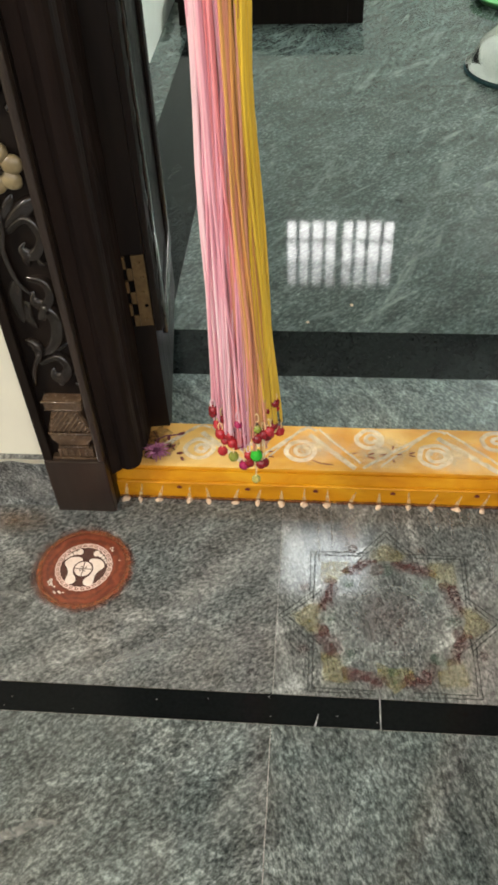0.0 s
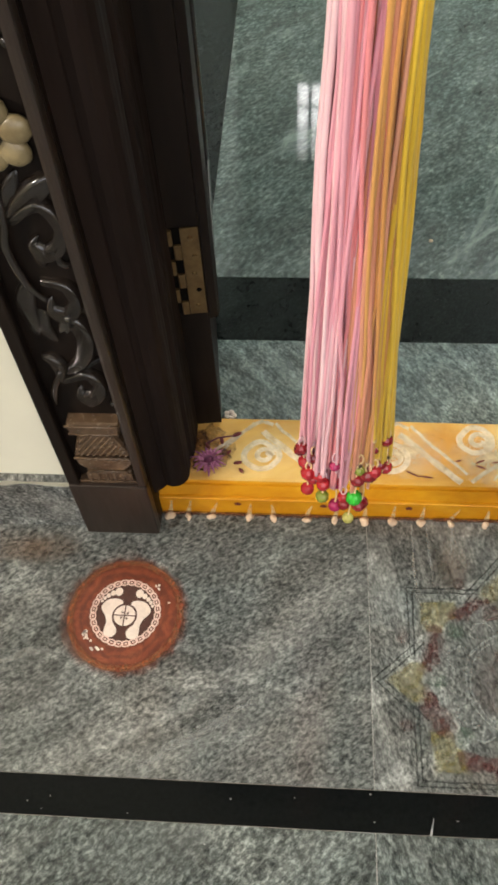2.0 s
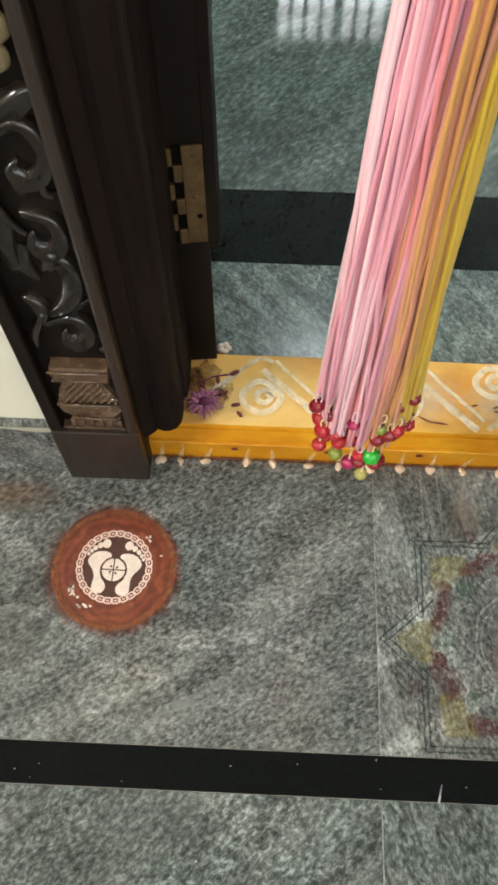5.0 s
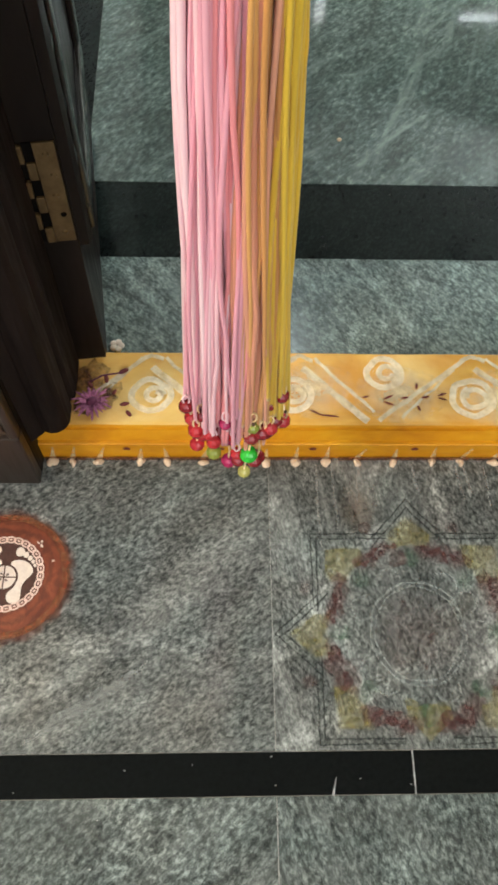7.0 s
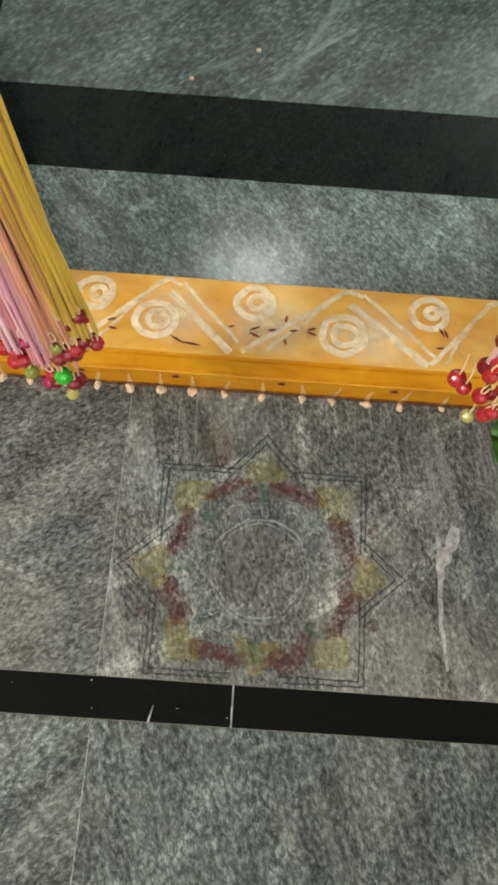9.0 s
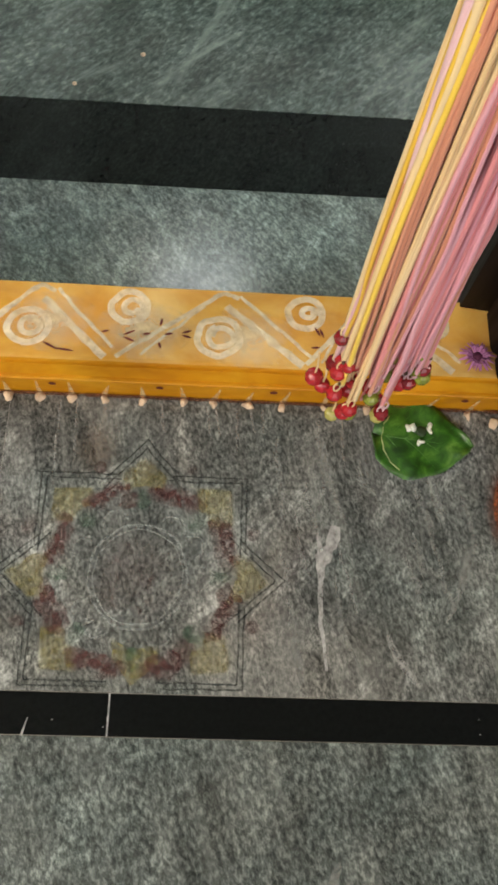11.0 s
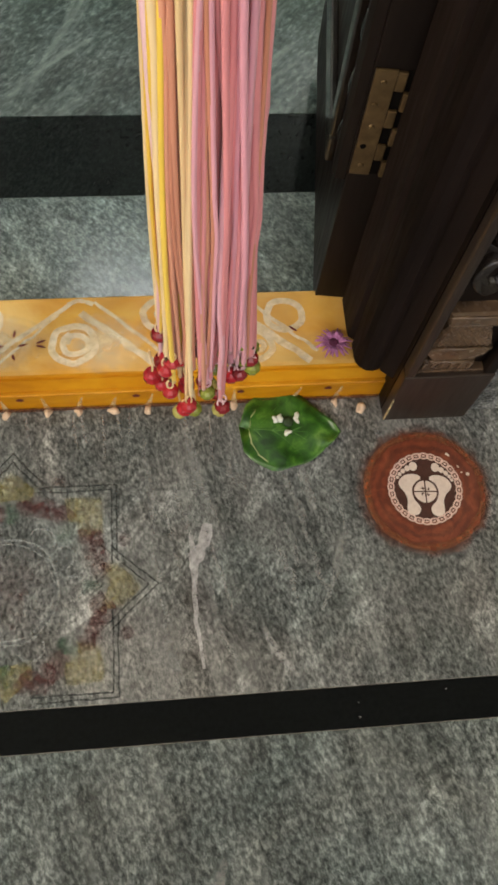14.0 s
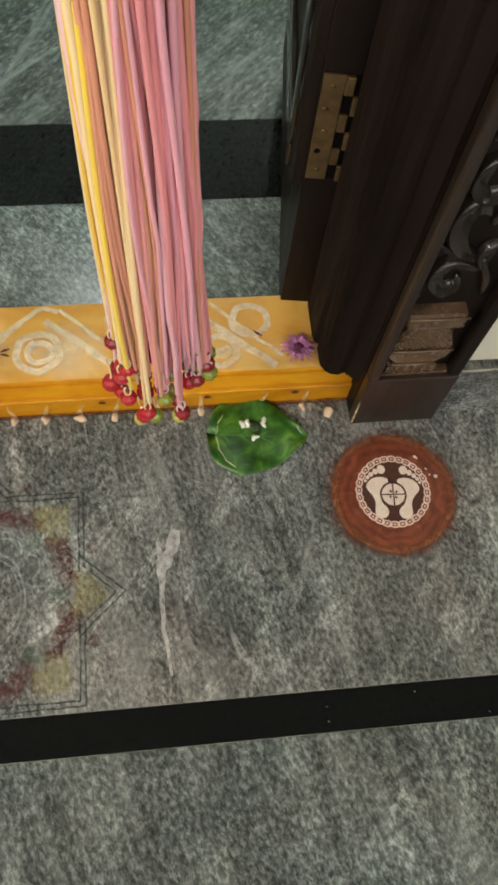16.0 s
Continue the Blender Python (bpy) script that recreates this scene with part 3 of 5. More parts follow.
ceiling_panel(0.11, 2.95, 0.50, 0.42, LAMP_GLOW, "square white ceiling panel lamp, lit, in the hall")
wall_lamp = thing("wall_lamp", "long warm wall lamp, lit, on the porch wall", "lamp", at=(-2.60, -0.30, 2.31))
part("housing", boxm(0.0005, 0.10, -0.37, 0.37, -0.06, 0.14, 0.008), CEILING, wall_lamp)
part("diffuser", boxm(0.1005, 0.118, -0.35, 0.35, -0.05, 0.12, 0.006), PORCH_GLOW, wall_lamp)
# added fitting for the hall's fill light, beyond any view or reflection
fill_tube_lamp = thing("fill_tube_lamp", "added white fluorescent tube lamp, lit, out of view on the hall wall", "lamp", at=(2.05, 5.33, 2.50))
part("batten", boxm(-0.63, 0.63, -0.045, -0.001, -0.03, 0.03, 0.004), CEILING, fill_tube_lamp)
part("tube", tube(bmesh.new(), [(-0.60, -0.068, 0), (0.60, -0.068, 0)], 0.014, 12), LAMP_GLOW, fill_tube_lamp, "glowing white glass tube", True)
for xx in (-0.61, 0.61):
    part("tube_holder", boxm(xx - 0.012, xx + 0.012, -0.085, -0.0455, -0.02, 0.02, 0.003), CEILING, fill_tube_lamp)
# glowing sheets stand in for the bright haze outside the high window
glow = bpy.data.materials.new("bright_outdoor_haze")
glow.use_nodes = True
glow.node_tree.nodes["Principled BSDF"].inputs["Emission Color"].default_value = (1.0, 0.98, 0.93, 1)
glow.node_tree.nodes["Principled BSDF"].inputs["Emission Strength"].default_value = 8.5
tagged(part("backdrop", boxm(-2.4, 2.6, 6.4, 6.42, 1.2, 3.10), glow), "bright hazy daylight outside the window", "backdrop", kind="structure")
# dimmer copy of the glow for the window's less bright upper part
shade_glow = glow.copy()
shade_glow.name = "dimmer_outdoor_haze"
shade_glow.node_tree.nodes["Principled BSDF"].inputs["Emission Strength"].default_value = 3.6
tagged(part("backdrop_upper", boxm(-2.4, 2.6, 6.4, 6.42, 3.101, 4.6), shade_glow), "dimmer glowing sheet above the bright daylight outside", "backdrop", kind="structure")


# ---- the door frame: jambs with carved fronts, lintel ----
def mirror(bm, side):
    if side > 0:
        bmesh.ops.scale(bm, vec=(-1, 1, 1), verts=bm.verts)
        bmesh.ops.translate(bm, vec=(2 * MID, 0, 0), verts=bm.verts)
        bmesh.ops.reverse_faces(bm, faces=bm.faces)
    return bm


def bow(p, q, r, n=12):
    """A quadratic arc through control point q."""
    return [((1 - u) ** 2 * p[0] + 2 * u * (1 - u) * q[0] + u * u * r[0], (1 - u) ** 2 * p[1] + 2 * u * (1 - u) * q[1] + u * u * r[1]) for u in (k / n for k in range(n + 1))]


PANEL_Y = 0.930


def smooth(pts, n=6):
    """A soft curve through a few control points."""
    p = [pts[0], *pts, pts[-1]]
    out = []
    for i in range(1, len(p) - 2):
        for k in range(n):
            u = k / n
            out.append(tuple(0.5 * (2 * p[i][d] + (p[i + 1][d] - p[i - 1][d]) * u + (2 * p[i - 1][d] - 5 * p[i][d] + 4 * p[i + 1][d] - p[i + 2][d]) * u * u + (3 * p[i][d] - p[i - 1][d] - 3 * p[i + 1][d] + p[i + 2][d]) * u ** 3) for d in (0, 1)))
    return out + [pts[-1]]


def vine(pts, thick, lift=0.006, taper=True):
    n = len(pts)
    path = [(x, PANEL_Y - lift * math.sin(math.pi * min(1, 0.25 + 0.75 * k / (n - 1))) - 0.002, z) for k, (x, z) in enumerate(pts)]
    rad = (lambda u: thick * (0.45 + 0.75 * math.sin(math.pi * (0.15 + 0.75 * u)))) if taper else thick
    return tube(bmesh.new(), path, rad, 8)


def frond(pts, width, lift=0.010):
    """A carved leaf: a strip with a raised, rolled middle."""
    bm = bmesh.new()
    n = len(pts)
    rows = []
    for i, (x, z) in enumerate(pts):
        a, b = pts[max(0, i - 1)], pts[min(n - 1, i + 1)]
        d = Vector((b[0] - a[0], b[1] - a[1])).normalized()
        u = i / (n - 1)
        w = width * (0.12 + math.sin(math.pi * min(1.0, 0.12 + 0.88 * u)) ** 0.8) / 2
        row = []
        for s, h in ((-1, 0.0), (-0.62, 0.75), (-0.1, 0.42), (0.45, 1.0), (0.85, 0.7), (1, 0.0)):
            row.append(bm.verts.new((x - d.y * w * s, PANEL_Y - h * lift * (0.4 + 0.6 * math.sin(math.pi * u)), z + d.x * w * s)))
        rows.append(row)
    for a, b in zip(rows, rows[1:]):
        for k in range(5):
            bm.faces.new((a[k], a[k + 1], b[k + 1], b[k]))
    bmesh.ops.recalc_face_normals(bm, faces=bm.faces)
    return bm


def carve(frame_ob, side, z, with_pot):
    """One run of scroll carving above z = 0 of the run: pot, scrolls, leaves and a flower."""
    c = -0.401

    def put(name, bm, material, label="", smooth=True):
        for v in bm.verts:
            k = min(1.0, max(0.0, (v.co.z - 0.34) / 0.34))
            v.co.x += 0.008 * k
            v.co.z += z - 0.008 * k - (0.0035 if side < 0 else 0.0095)
        return part(name, mirror(bm, side), material, frame_ob, label, smooth)

    if with_pot:
        pot_parts = (
            ("pot_foot", [(-0.034, 0.1445), (0.034, 0.1445), (0.031, 0.168), (-0.031, 0.168)], 0.011),
            ("pot_collar", [(-0.027, 0.168), (0.027, 0.168), (0.027, 0.177), (-0.027, 0.177)], 0.015),
            ("pot_bowl", [(-0.025, 0.177), (0.025, 0.177), (0.038, 0.193), (0.040, 0.205), (-0.040, 0.205), (-0.038, 0.193)], 0.016),
            ("pot_body", [(-0.040, 0.205), (0.040, 0.205), (0.032, 0.232), (0.022, 0.262), (-0.022, 0.262), (-0.032, 0.232)], 0.013),
            ("pot_rim", [(-0.031, 0.262), (0.033, 0.262), (0.036, 0.279), (0.034, 0.284), (-0.032, 0.284), (-0.034, 0.279)], 0.019),
        )
        for name, outline, d in pot_parts:
            bm = bmesh.new()
            mid_z = sum(zz for _, zz in outline) / len(outline)
            back, mids, front = ([bm.verts.new((c + 0.96 * x * k, PANEL_Y - y, mid_z + (zz - mid_z) * q)) for x, zz in outline] for k, y, q in ((1.0, -0.001, 1.0), (1.0, d * 0.72, 0.98), (0.93, d, 0.80)))
            bm.faces.new(front)
            for a, b in ((back, mids), (mids, front)):
                for i in range(len(outline)):
                    j = (i + 1) % len(outline)
                    bm.faces.new((a[i], a[j], b[j], b[i]))
            bmesh.ops.recalc_face_normals(bm, faces=bm.faces)
            put(name, bm, WOOD_POT, "bronzed carved pot piece", False)
        for half, zz, y in ((0.033, 0.2815, 0.0185), (0.031, 0.264, 0.0175), (0.026, 0.175, 0.0150), (0.038, 0.206, 0.0150)):
            put("pot_bead", tube(bmesh.new(), [(c - half, PANEL_Y - y, zz), (c, PANEL_Y - y - 0.0008, zz), (c + half, PANEL_Y - y, zz)], 0.0019, 6), WOOD_POT)
        ribs = [(k, 1) for k in range(12)] if side < 0 else [(k, w) for k in range(14) for w in (1, -1)]
        for k, lean in ribs:
            u = (-0.058 + k * (0.0088 if side < 0 else 0.0074)) * lean
            p0, p1 = Vector((u, 0.207)), Vector((u + 0.040 * lean, 0.260))
            clip = []
            for w in range(13):
                q = p0.lerp(p1, w / 12)
                lim = 0.037 - (q.y - 0.205) / 0.057 * 0.018
                if abs(q.x) < lim:
                    clip.append((c + q.x * 0.95, PANEL_Y - 0.0132, q.y))
            if len(clip) > 1:
                put("pot_rib", tube(bmesh.new(), clip, 0.0021 if side < 0 else 0.0014, 5), WOOD_POT)
        for k in range(6):
            x = c - 0.028 + k * 0.0112
            put("pot_flute", boxm(x - 0.0026, x + 0.0026, PANEL_Y - 0.0135, PANEL_Y - 0.009, 0.148, 0.165, 0.001), WOOD_POT)
    # scrolls: a stem falls from the flower to the pot, with rolled curls and leaves to both sides
    def at(*pts):
        return smooth([(c + x, zz) for x, zz in pts])

    put("vine", vine(at((-0.021, 0.640), (-0.025, 0.589), (-0.031, 0.560), (-0.024, 0.512), (-0.010, 0.484)), 0.0040), WOOD_CARVED)
    put("leaf", frond(at((-0.025, 0.586), (0.000, 0.613), (0.020, 0.632), (0.036, 0.640)), 0.024, 0.013), WOOD_CARVED)
    put("leaf", frond(at((-0.018, 0.600), (-0.012, 0.625), (-0.002, 0.645)), 0.015, 0.010), WOOD_CARVED)
    put("curl", frond(at((-0.022, 0.588), (0.010, 0.609), (0.026, 0.588), (0.021, 0.564), (0.006, 0.553), (-0.005, 0.563), (0.001, 0.573)), 0.016, 0.017), WOOD_CARVED)
    put("leaf", frond(at((0.004, 0.560), (-0.002, 0.549), (0.000, 0.532)), 0.014, 0.011), WOOD_CARVED)
    put("curl", vine(at((0.018, 0.558), (0.018, 0.546), (0.024, 0.540), (0.032, 0.542)), 0.0034, 0.008), WOOD_CARVED)
    put("knob", ball(bmesh.new(), (c + 0.034, PANEL_Y - 0.005, 0.543), 0.0052), WOOD_CARVED)
    put("curl", frond(at((-0.010, 0.512), (0.014, 0.507), (0.021, 0.486), (0.010, 0.467), (-0.006, 0.473), (-0.005, 0.490)), 0.016, 0.016), WOOD_CARVED)
    put("leaf", frond(at((-0.026, 0.505), (-0.034, 0.474), (-0.030, 0.430)), 0.022, 0.009), WOOD_CARVED)
    put("leaf", frond(at((-0.018, 0.470), (-0.022, 0.445), (-0.012, 0.420)), 0.016, 0.008), WOOD_CARVED)
    put("leaf", frond(at((-0.002, 0.438), (0.010, 0.459), (0.021, 0.440), (0.017, 0.410), (0.004, 0.386), (-0.016, 0.370)), 0.023, 0.019), WOOD_CARVED)
    put("leaf", frond(at((-0.036, 0.396), (-0.022, 0.390), (-0.019, 0.371), (-0.030, 0.345)), 0.016, 0.014), WOOD_CARVED)
    put("vine", vine(at((-0.018, 0.374), (-0.032, 0.340), (-0.040, 0.304)), 0.0038), WOOD_CARVED)
    put("leaf", frond(at((-0.013, 0.372), (0.007, 0.378), (0.034, 0.396)), 0.011, 0.009), WOOD_CARVED)
    put("curl", frond(at((-0.022, 0.350), (0.010, 0.366), (0.023, 0.347), (0.012, 0.325), (-0.003, 0.328), (-0.003, 0.342)), 0.017, 0.017), WOOD_CARVED)
    put("knob", ball(bmesh.new(), (c + 0.006, PANEL_Y - 0.005, 0.314), 0.0068), WOOD_CARVED)
    put("knob", ball(bmesh.new(), (c + 0.032, PANEL_Y - 0.004, 0.312), 0.0058), WOOD_CARVED)
    for k in range(6):
        a = radians(60 * k + 15)
        bm = bmesh.new()
        ball(bm, (0, 0, 0), 1.0, 1.0, 12, 8)
        bmesh.ops.scale(bm, vec=(0.0155, 0.0080, 0.0135), verts=bm.verts)
        bmesh.ops.rotate(bm, cent=(0, 0, 0), matrix=Matrix.Rotation(-a, 3, "Y"), verts=bm.verts)
        bmesh.ops.translate(bm, vec=(c - 0.009 + 0.0205 * math.cos(a), PANEL_Y - 0.008, 0.684 + 0.0215 * math.sin(a)), verts=bm.verts)
        put("flower_petal", bm, WOOD_FLOWER, "gilded carved petal")
    put("flower_heart", ball(bmesh.new(), (c - 0.009, PANEL_Y - 0.009, 0.684), 0.0095, 1.0), WOOD_CARVED, "dark polished flower centre")


def jamb(side):
    label = "dark polished wooden door jamb with carved scrolls and a bronzed pot"
    j = thing("door_jamb", label, "door frame", "jambs of the doorway", at=(0, 0, 0))
    top = DOOR_TOP + 0.09
    out = -0.462 if side < 0 else -0.468
    foot = 0.1345 if side < 0 else 0.1285

    def put(name, bm, material, plabel="", smooth=False):
        return part(name, mirror(bm, side), material, j, plabel, smooth)

    put("post", boxm(out, -0.354, PANEL_Y, 1.058, 0.0006, top), WOOD)
    put("foot_block", boxm(out, -0.354, 0.912, PANEL_Y - 0.0005, 0.0008, foot, 0.0025), WOOD_EDGE, "plain dark wooden foot block")
    put("outer_bead", boxm(out, out + 0.016, 0.914, PANEL_Y - 0.0005, foot + 0.0005, top, 0.003), WOOD)
    # the bead's brownish highlight is put into its lighter brown
    put("inner_bead", boxm(-0.366, -0.354, 0.912, PANEL_Y - 0.0005, foot + 0.0005, top, 0.004), WOOD_EDGE, "brown wooden edge bead with its highlight in the colour")
    put("panel_lip", boxm(out + 0.0165, -0.3665, 0.9185, PANEL_Y - 0.0005, foot + 0.0005, foot + 0.0060, 0.001), WOOD_POT)
    # stepped and rounded moulding that turns into the doorway, on top of the sill
    r = [(-0.3538, 0.938), (-0.347, 0.944), (-0.340, 0.950)]
    r += [(-0.328 + 0.021 * math.cos(radians(a)), 0.971 + 0.021 * math.sin(radians(a))) for a in (-120, -95, -70, -45, -20, 0)]
    r += [(-0.307, 0.990), (-0.3105, 0.993), (-0.3105, 0.997), (-0.304, 1.001), (-0.3025, 1.010), (-0.3025, 1.0575), (-0.3538, 1.0575)]
    put("moulding", prism(bmesh.new(), r, 0.0765, top), WOOD_SATIN)
    if side > 0:
        put("paint_smear", boxm(-0.3555, -0.3534, 0.9108, 0.9138, 0.004, 0.066, 0.0006), CHALK_FILM, "smeared pale turmeric on the foot's corner")
    carve(j, side, 0.0, True)
    carve(j, side, 0.44, False)
    carve(j, side, 0.88, False)
    carve(j, side, 1.32, False)
    return j


jamb(-1)
jamb(1)
lintel = thing("door_lintel", "dark polished wooden lintel across the doorway", "door frame")
part("beam", boxm(-0.3535, 2 * MID + 0.3535, 0.914, 1.057, DOOR_TOP, DOOR_TOP + 0.092, 0.004), WOOD, lintel)
part("curtain_rod", tube(bmesh.new(), [(-0.25, 0.868, DOOR_TOP - 0.03), (2 * MID + 0.25, 0.868, DOOR_TOP - 0.03)], 0.006, 8), BRASS, lintel, "thin brass rod carrying the tassels")
for x in (-0.22, 2 * MID + 0.22):
    part("rod_bracket", boxm(x - 0.006, x + 0.006, 0.8615, 0.9138, DOOR_TOP - 0.038, DOOR_TOP + 0.03, 0.001), BRASS, lintel)


# ---- door leaves, opened into the hall, with their hinges ----
def door_leaf(side):
    d = thing("door_leaf", "dark polished wooden door leaf standing open into the hall", "door", "leaves of the double door")
    hx = -0.3005 if side < 0 else 2 * MID + 0.3005

    def put(name, bm, material, parent, plabel="", smooth=False):
        return part(name, mirror(bm, side), material, parent, plabel, smooth)

    put("leaf_panel", boxm(-0.3085, -0.2665, 1.0625, 1.545, 0.052, DOOR_TOP - 0.004, 0.0015), WOOD, d)
    put("stile_moulding", prism(bmesh.new(), [(-0.2663, 1.0665), (-0.256, 1.0675), (-0.2525, 1.078), (-0.2545, 1.092), (-0.259, 1.098), (-0.262, 1.112), (-0.2663, 1.114)], 0.30, DOOR_TOP - 0.02), WOOD, d)
    for k in range(26):
        put("carved_bead", ball(bmesh.new(), (-0.2645, 1.104, 0.33 + 0.066 * k), 0.011, 2.4, 8, 6), WOOD_CARVED, d, "", True)
    put("panel_moulding", boxm(-0.2663, -0.256, 1.16, 1.47, 0.22, 0.26, 0.003), WOOD_CARVED, d)
    put("panel_moulding", boxm(-0.2663, -0.256, 1.16, 1.185, 0.2605, DOOR_TOP - 0.25, 0.003), WOOD_CARVED, d)
    put("panel_moulding", boxm(-0.2663, -0.256, 1.445, 1.47, 0.2605, DOOR_TOP - 0.25, 0.003), WOOD_CARVED, d)
    for hz in (0.318, 1.05, 1.72):
        plate = put("hinge_plate", boxm(-0.2890, -0.2680, 1.0595, 1.0622, hz, hz + 0.137, 0.0006), BRASS, d, "aged brass hinge plate")
        for k, (dx, dz) in enumerate(((0.009, 0.014), (0.012, 0.041), (0.009, 0.068), (0.012, 0.096), (0.009, 0.123))):
            b = bmesh.new()
            bmesh.ops.create_cone(b, cap_ends=True, segments=10, radius1=0.0034, radius2=0.0022, depth=0.0016, matrix=Matrix.Translation((-0.2870 + dx, 1.0588, hz + dz)) @ Matrix.Rotation(radians(90), 4, "X"))
            put("screw", b, IRON_AND_SHADE if k == 1 else BRASS, plate)
        # interleaved knuckles: each leaf of the hinge leaves gaps where the other's knuckles turn
        # black boxes fill the hinge's recesses to paint their shade
        for k in range(6):
            z0, z1 = hz + k * 0.0228 + 0.0004, hz + (k + 1) * 0.0228 - 0.0004
            near = (k % 2 == 0) == (side < 0)
            if near:
                put("knuckle", boxm(-0.2982, -0.2892, 1.0580, 1.0618, z0, z1, 0.0014), BRASS, plate)
                put("gap_shade", boxm(-0.3045, -0.2984, 1.0612, 1.0622, z0, z1), IRON_AND_SHADE, plate, "black plate painting the shade between the hinge knuckles")
            else:
                put("gap_shade", boxm(-0.2982, -0.2892, 1.0612, 1.0622, z0, z1), IRON_AND_SHADE, plate, "black plate painting the shade between the hinge knuckles")
                put("knuckle", boxm(-0.3045, -0.2984, 1.0565, 1.0618, z0, z1, 0.0018), BRASS, plate)
    turn = Matrix.Translation((hx, 1.060, 0)) @ Matrix.Rotation(radians(7 if side < 0 else -7), 4, "Z") @ Matrix.Translation((-hx, -1.060, 0))
    d.matrix_world = turn
    return d


door_leaf(-1)
door_leaf(1)


# ---- sill with turmeric paint, chalk pattern and flour dots ----
sill = thing("door_sill", "wooden door sill painted turmeric yellow with white chalk pattern", "door sill")
SX0, SX1 = -0.3535, 2 * MID + 0.3535
profile = [(0.9505, 0.0006), (0.9500, 0.0430), (0.9515, 0.0445), (0.9560, 0.0455), (0.9560, 0.0475), (0.9545, 0.0490), (0.9605, 0.0660), (0.9645, 0.0665), (0.9645, 0.0690), (0.9620, 0.0705), (0.9640, 0.0745), (0.9690, 0.0755), (1.0730, 0.0755), (1.0755, 0.0725), (1.0755, -0.0015), (1.03, -0.0015)]
bm = bmesh.new()
cuts = 24
rings = [[bm.verts.new((SX0 + (SX1 - SX0) * k / cuts, y + 0.0006 * noise.noise((k * 0.9, y * 30, z * 30)), z + (0.0005 * noise.noise((k * 0.7, y * 20, 5)) if z > 0.01 else 0))) for y, z in profile] for k in range(cuts + 1)]
for a, b in zip(rings, rings[1:]):
    for k in range(len(profile)):
        kk = (k + 1) % len(profile)
        bm.faces.new((a[k], b[k], b[kk], a[kk]))
bm.faces.new(rings[0][::-1])
bm.faces.new(rings[-1])
bmesh.ops.recalc_face_normals(bm, faces=bm.faces)
part("beam", bm, TURMERIC, sill)
TOP = 0.0768


def jitter(pts, amount=0.0012, seed=0.0):
    return [(x + amount * noise.noise((x * 60, y * 60, seed)), y + amount * noise.noise((x * 60, y * 60, seed + 9))) for x, y in pts]


def line(p, q, n=12):
    return [(p[0] + (q[0] - p[0]) * k / n, p[1] + (q[1] - p[1]) * k / n) for k in range(n + 1)]


def stroke(points, width, seed, label="white chalk stroke"):
    pts = [q for a, b in zip(points, points[1:]) for q in line(a, b, 10)]
    part("chalk_stroke", ribbon(bmesh.new(), jitter(pts, 0.0026, seed), lambda u: width * (0.75 + 0.35 * noise.noise((u * 9, seed, 2.0))), TOP + 0.00005 * (seed % 5)), CHALK, sill, label)


# a zigzag of doubled strokes: thin ones rise to each peak, broad ones fall from it
for i, (x0, px, x1) in enumerate(((-0.285, -0.208, -0.112), (-0.112, -0.006, 0.082), (0.096, 0.230, 0.334), (0.338, 0.425, 0.528))):
    rise, fall = px - x0, x1 - px
    low = 1.004 if i == 0 else 0.970
    stroke([(x0, low), (px - 0.004, 1.067)], 0.0085, i)
    stroke([(x0 + 0.22 * rise, low + 0.004), (px - 0.024, 1.048)], 0.0050, i + 5)
    stroke([(px + 0.004, 1.050), (x1, 0.968)], 0.0135, i + 9)
    stroke([(px + 0.022, 1.066), (px + 0.52 * fall, 1.036), (x1 + 0.010, 0.982)], 0.0065, i + 14)
    stroke([(px - 0.012, 1.062), (px + 0.002, 1.069), (px + 0.020, 1.062)], 0.0080, i + 19)
for i, (cx, cy, r, inner) in enumerate(((-0.204, 1.007, 0.025, 0.013), (-0.017, 1.008, 0.026, 0.015), (0.225, 1.004, 0.028, 0.018), (0.456, 0.993, 0.023, 0.010), (-0.098, 1.041, 0.023, 0.012), (0.109, 1.042, 0.024, 0.014), (0.337, 1.044, 0.023, 0.011), (0.498, 1.037, 0.024, 0.0))):
    turns = [(cx + r * math.cos(0.22 * k), cy + 0.92 * r * math.sin(0.22 * k)) for k in range(29)]
    part("chalk_ring", ribbon(bmesh.new(), jitter(turns, 0.0028, i + 7), 0.0092, TOP + 0.0004, True), CHALK, sill, "white chalk circle")
    if inner:
        curl = [(cx + 0.004 + (inner - 0.00022 * k) * math.cos(0.30 * k + i), cy + 0.90 * (inner - 0.00022 * k) * math.sin(0.30 * k + i)) for k in range(26)]
        part("chalk_ring", ribbon(bmesh.new(), jitter(curl, 0.0022, i + 31), 0.0080, TOP + 0.0008), CHALK, sill, "white chalk curl")
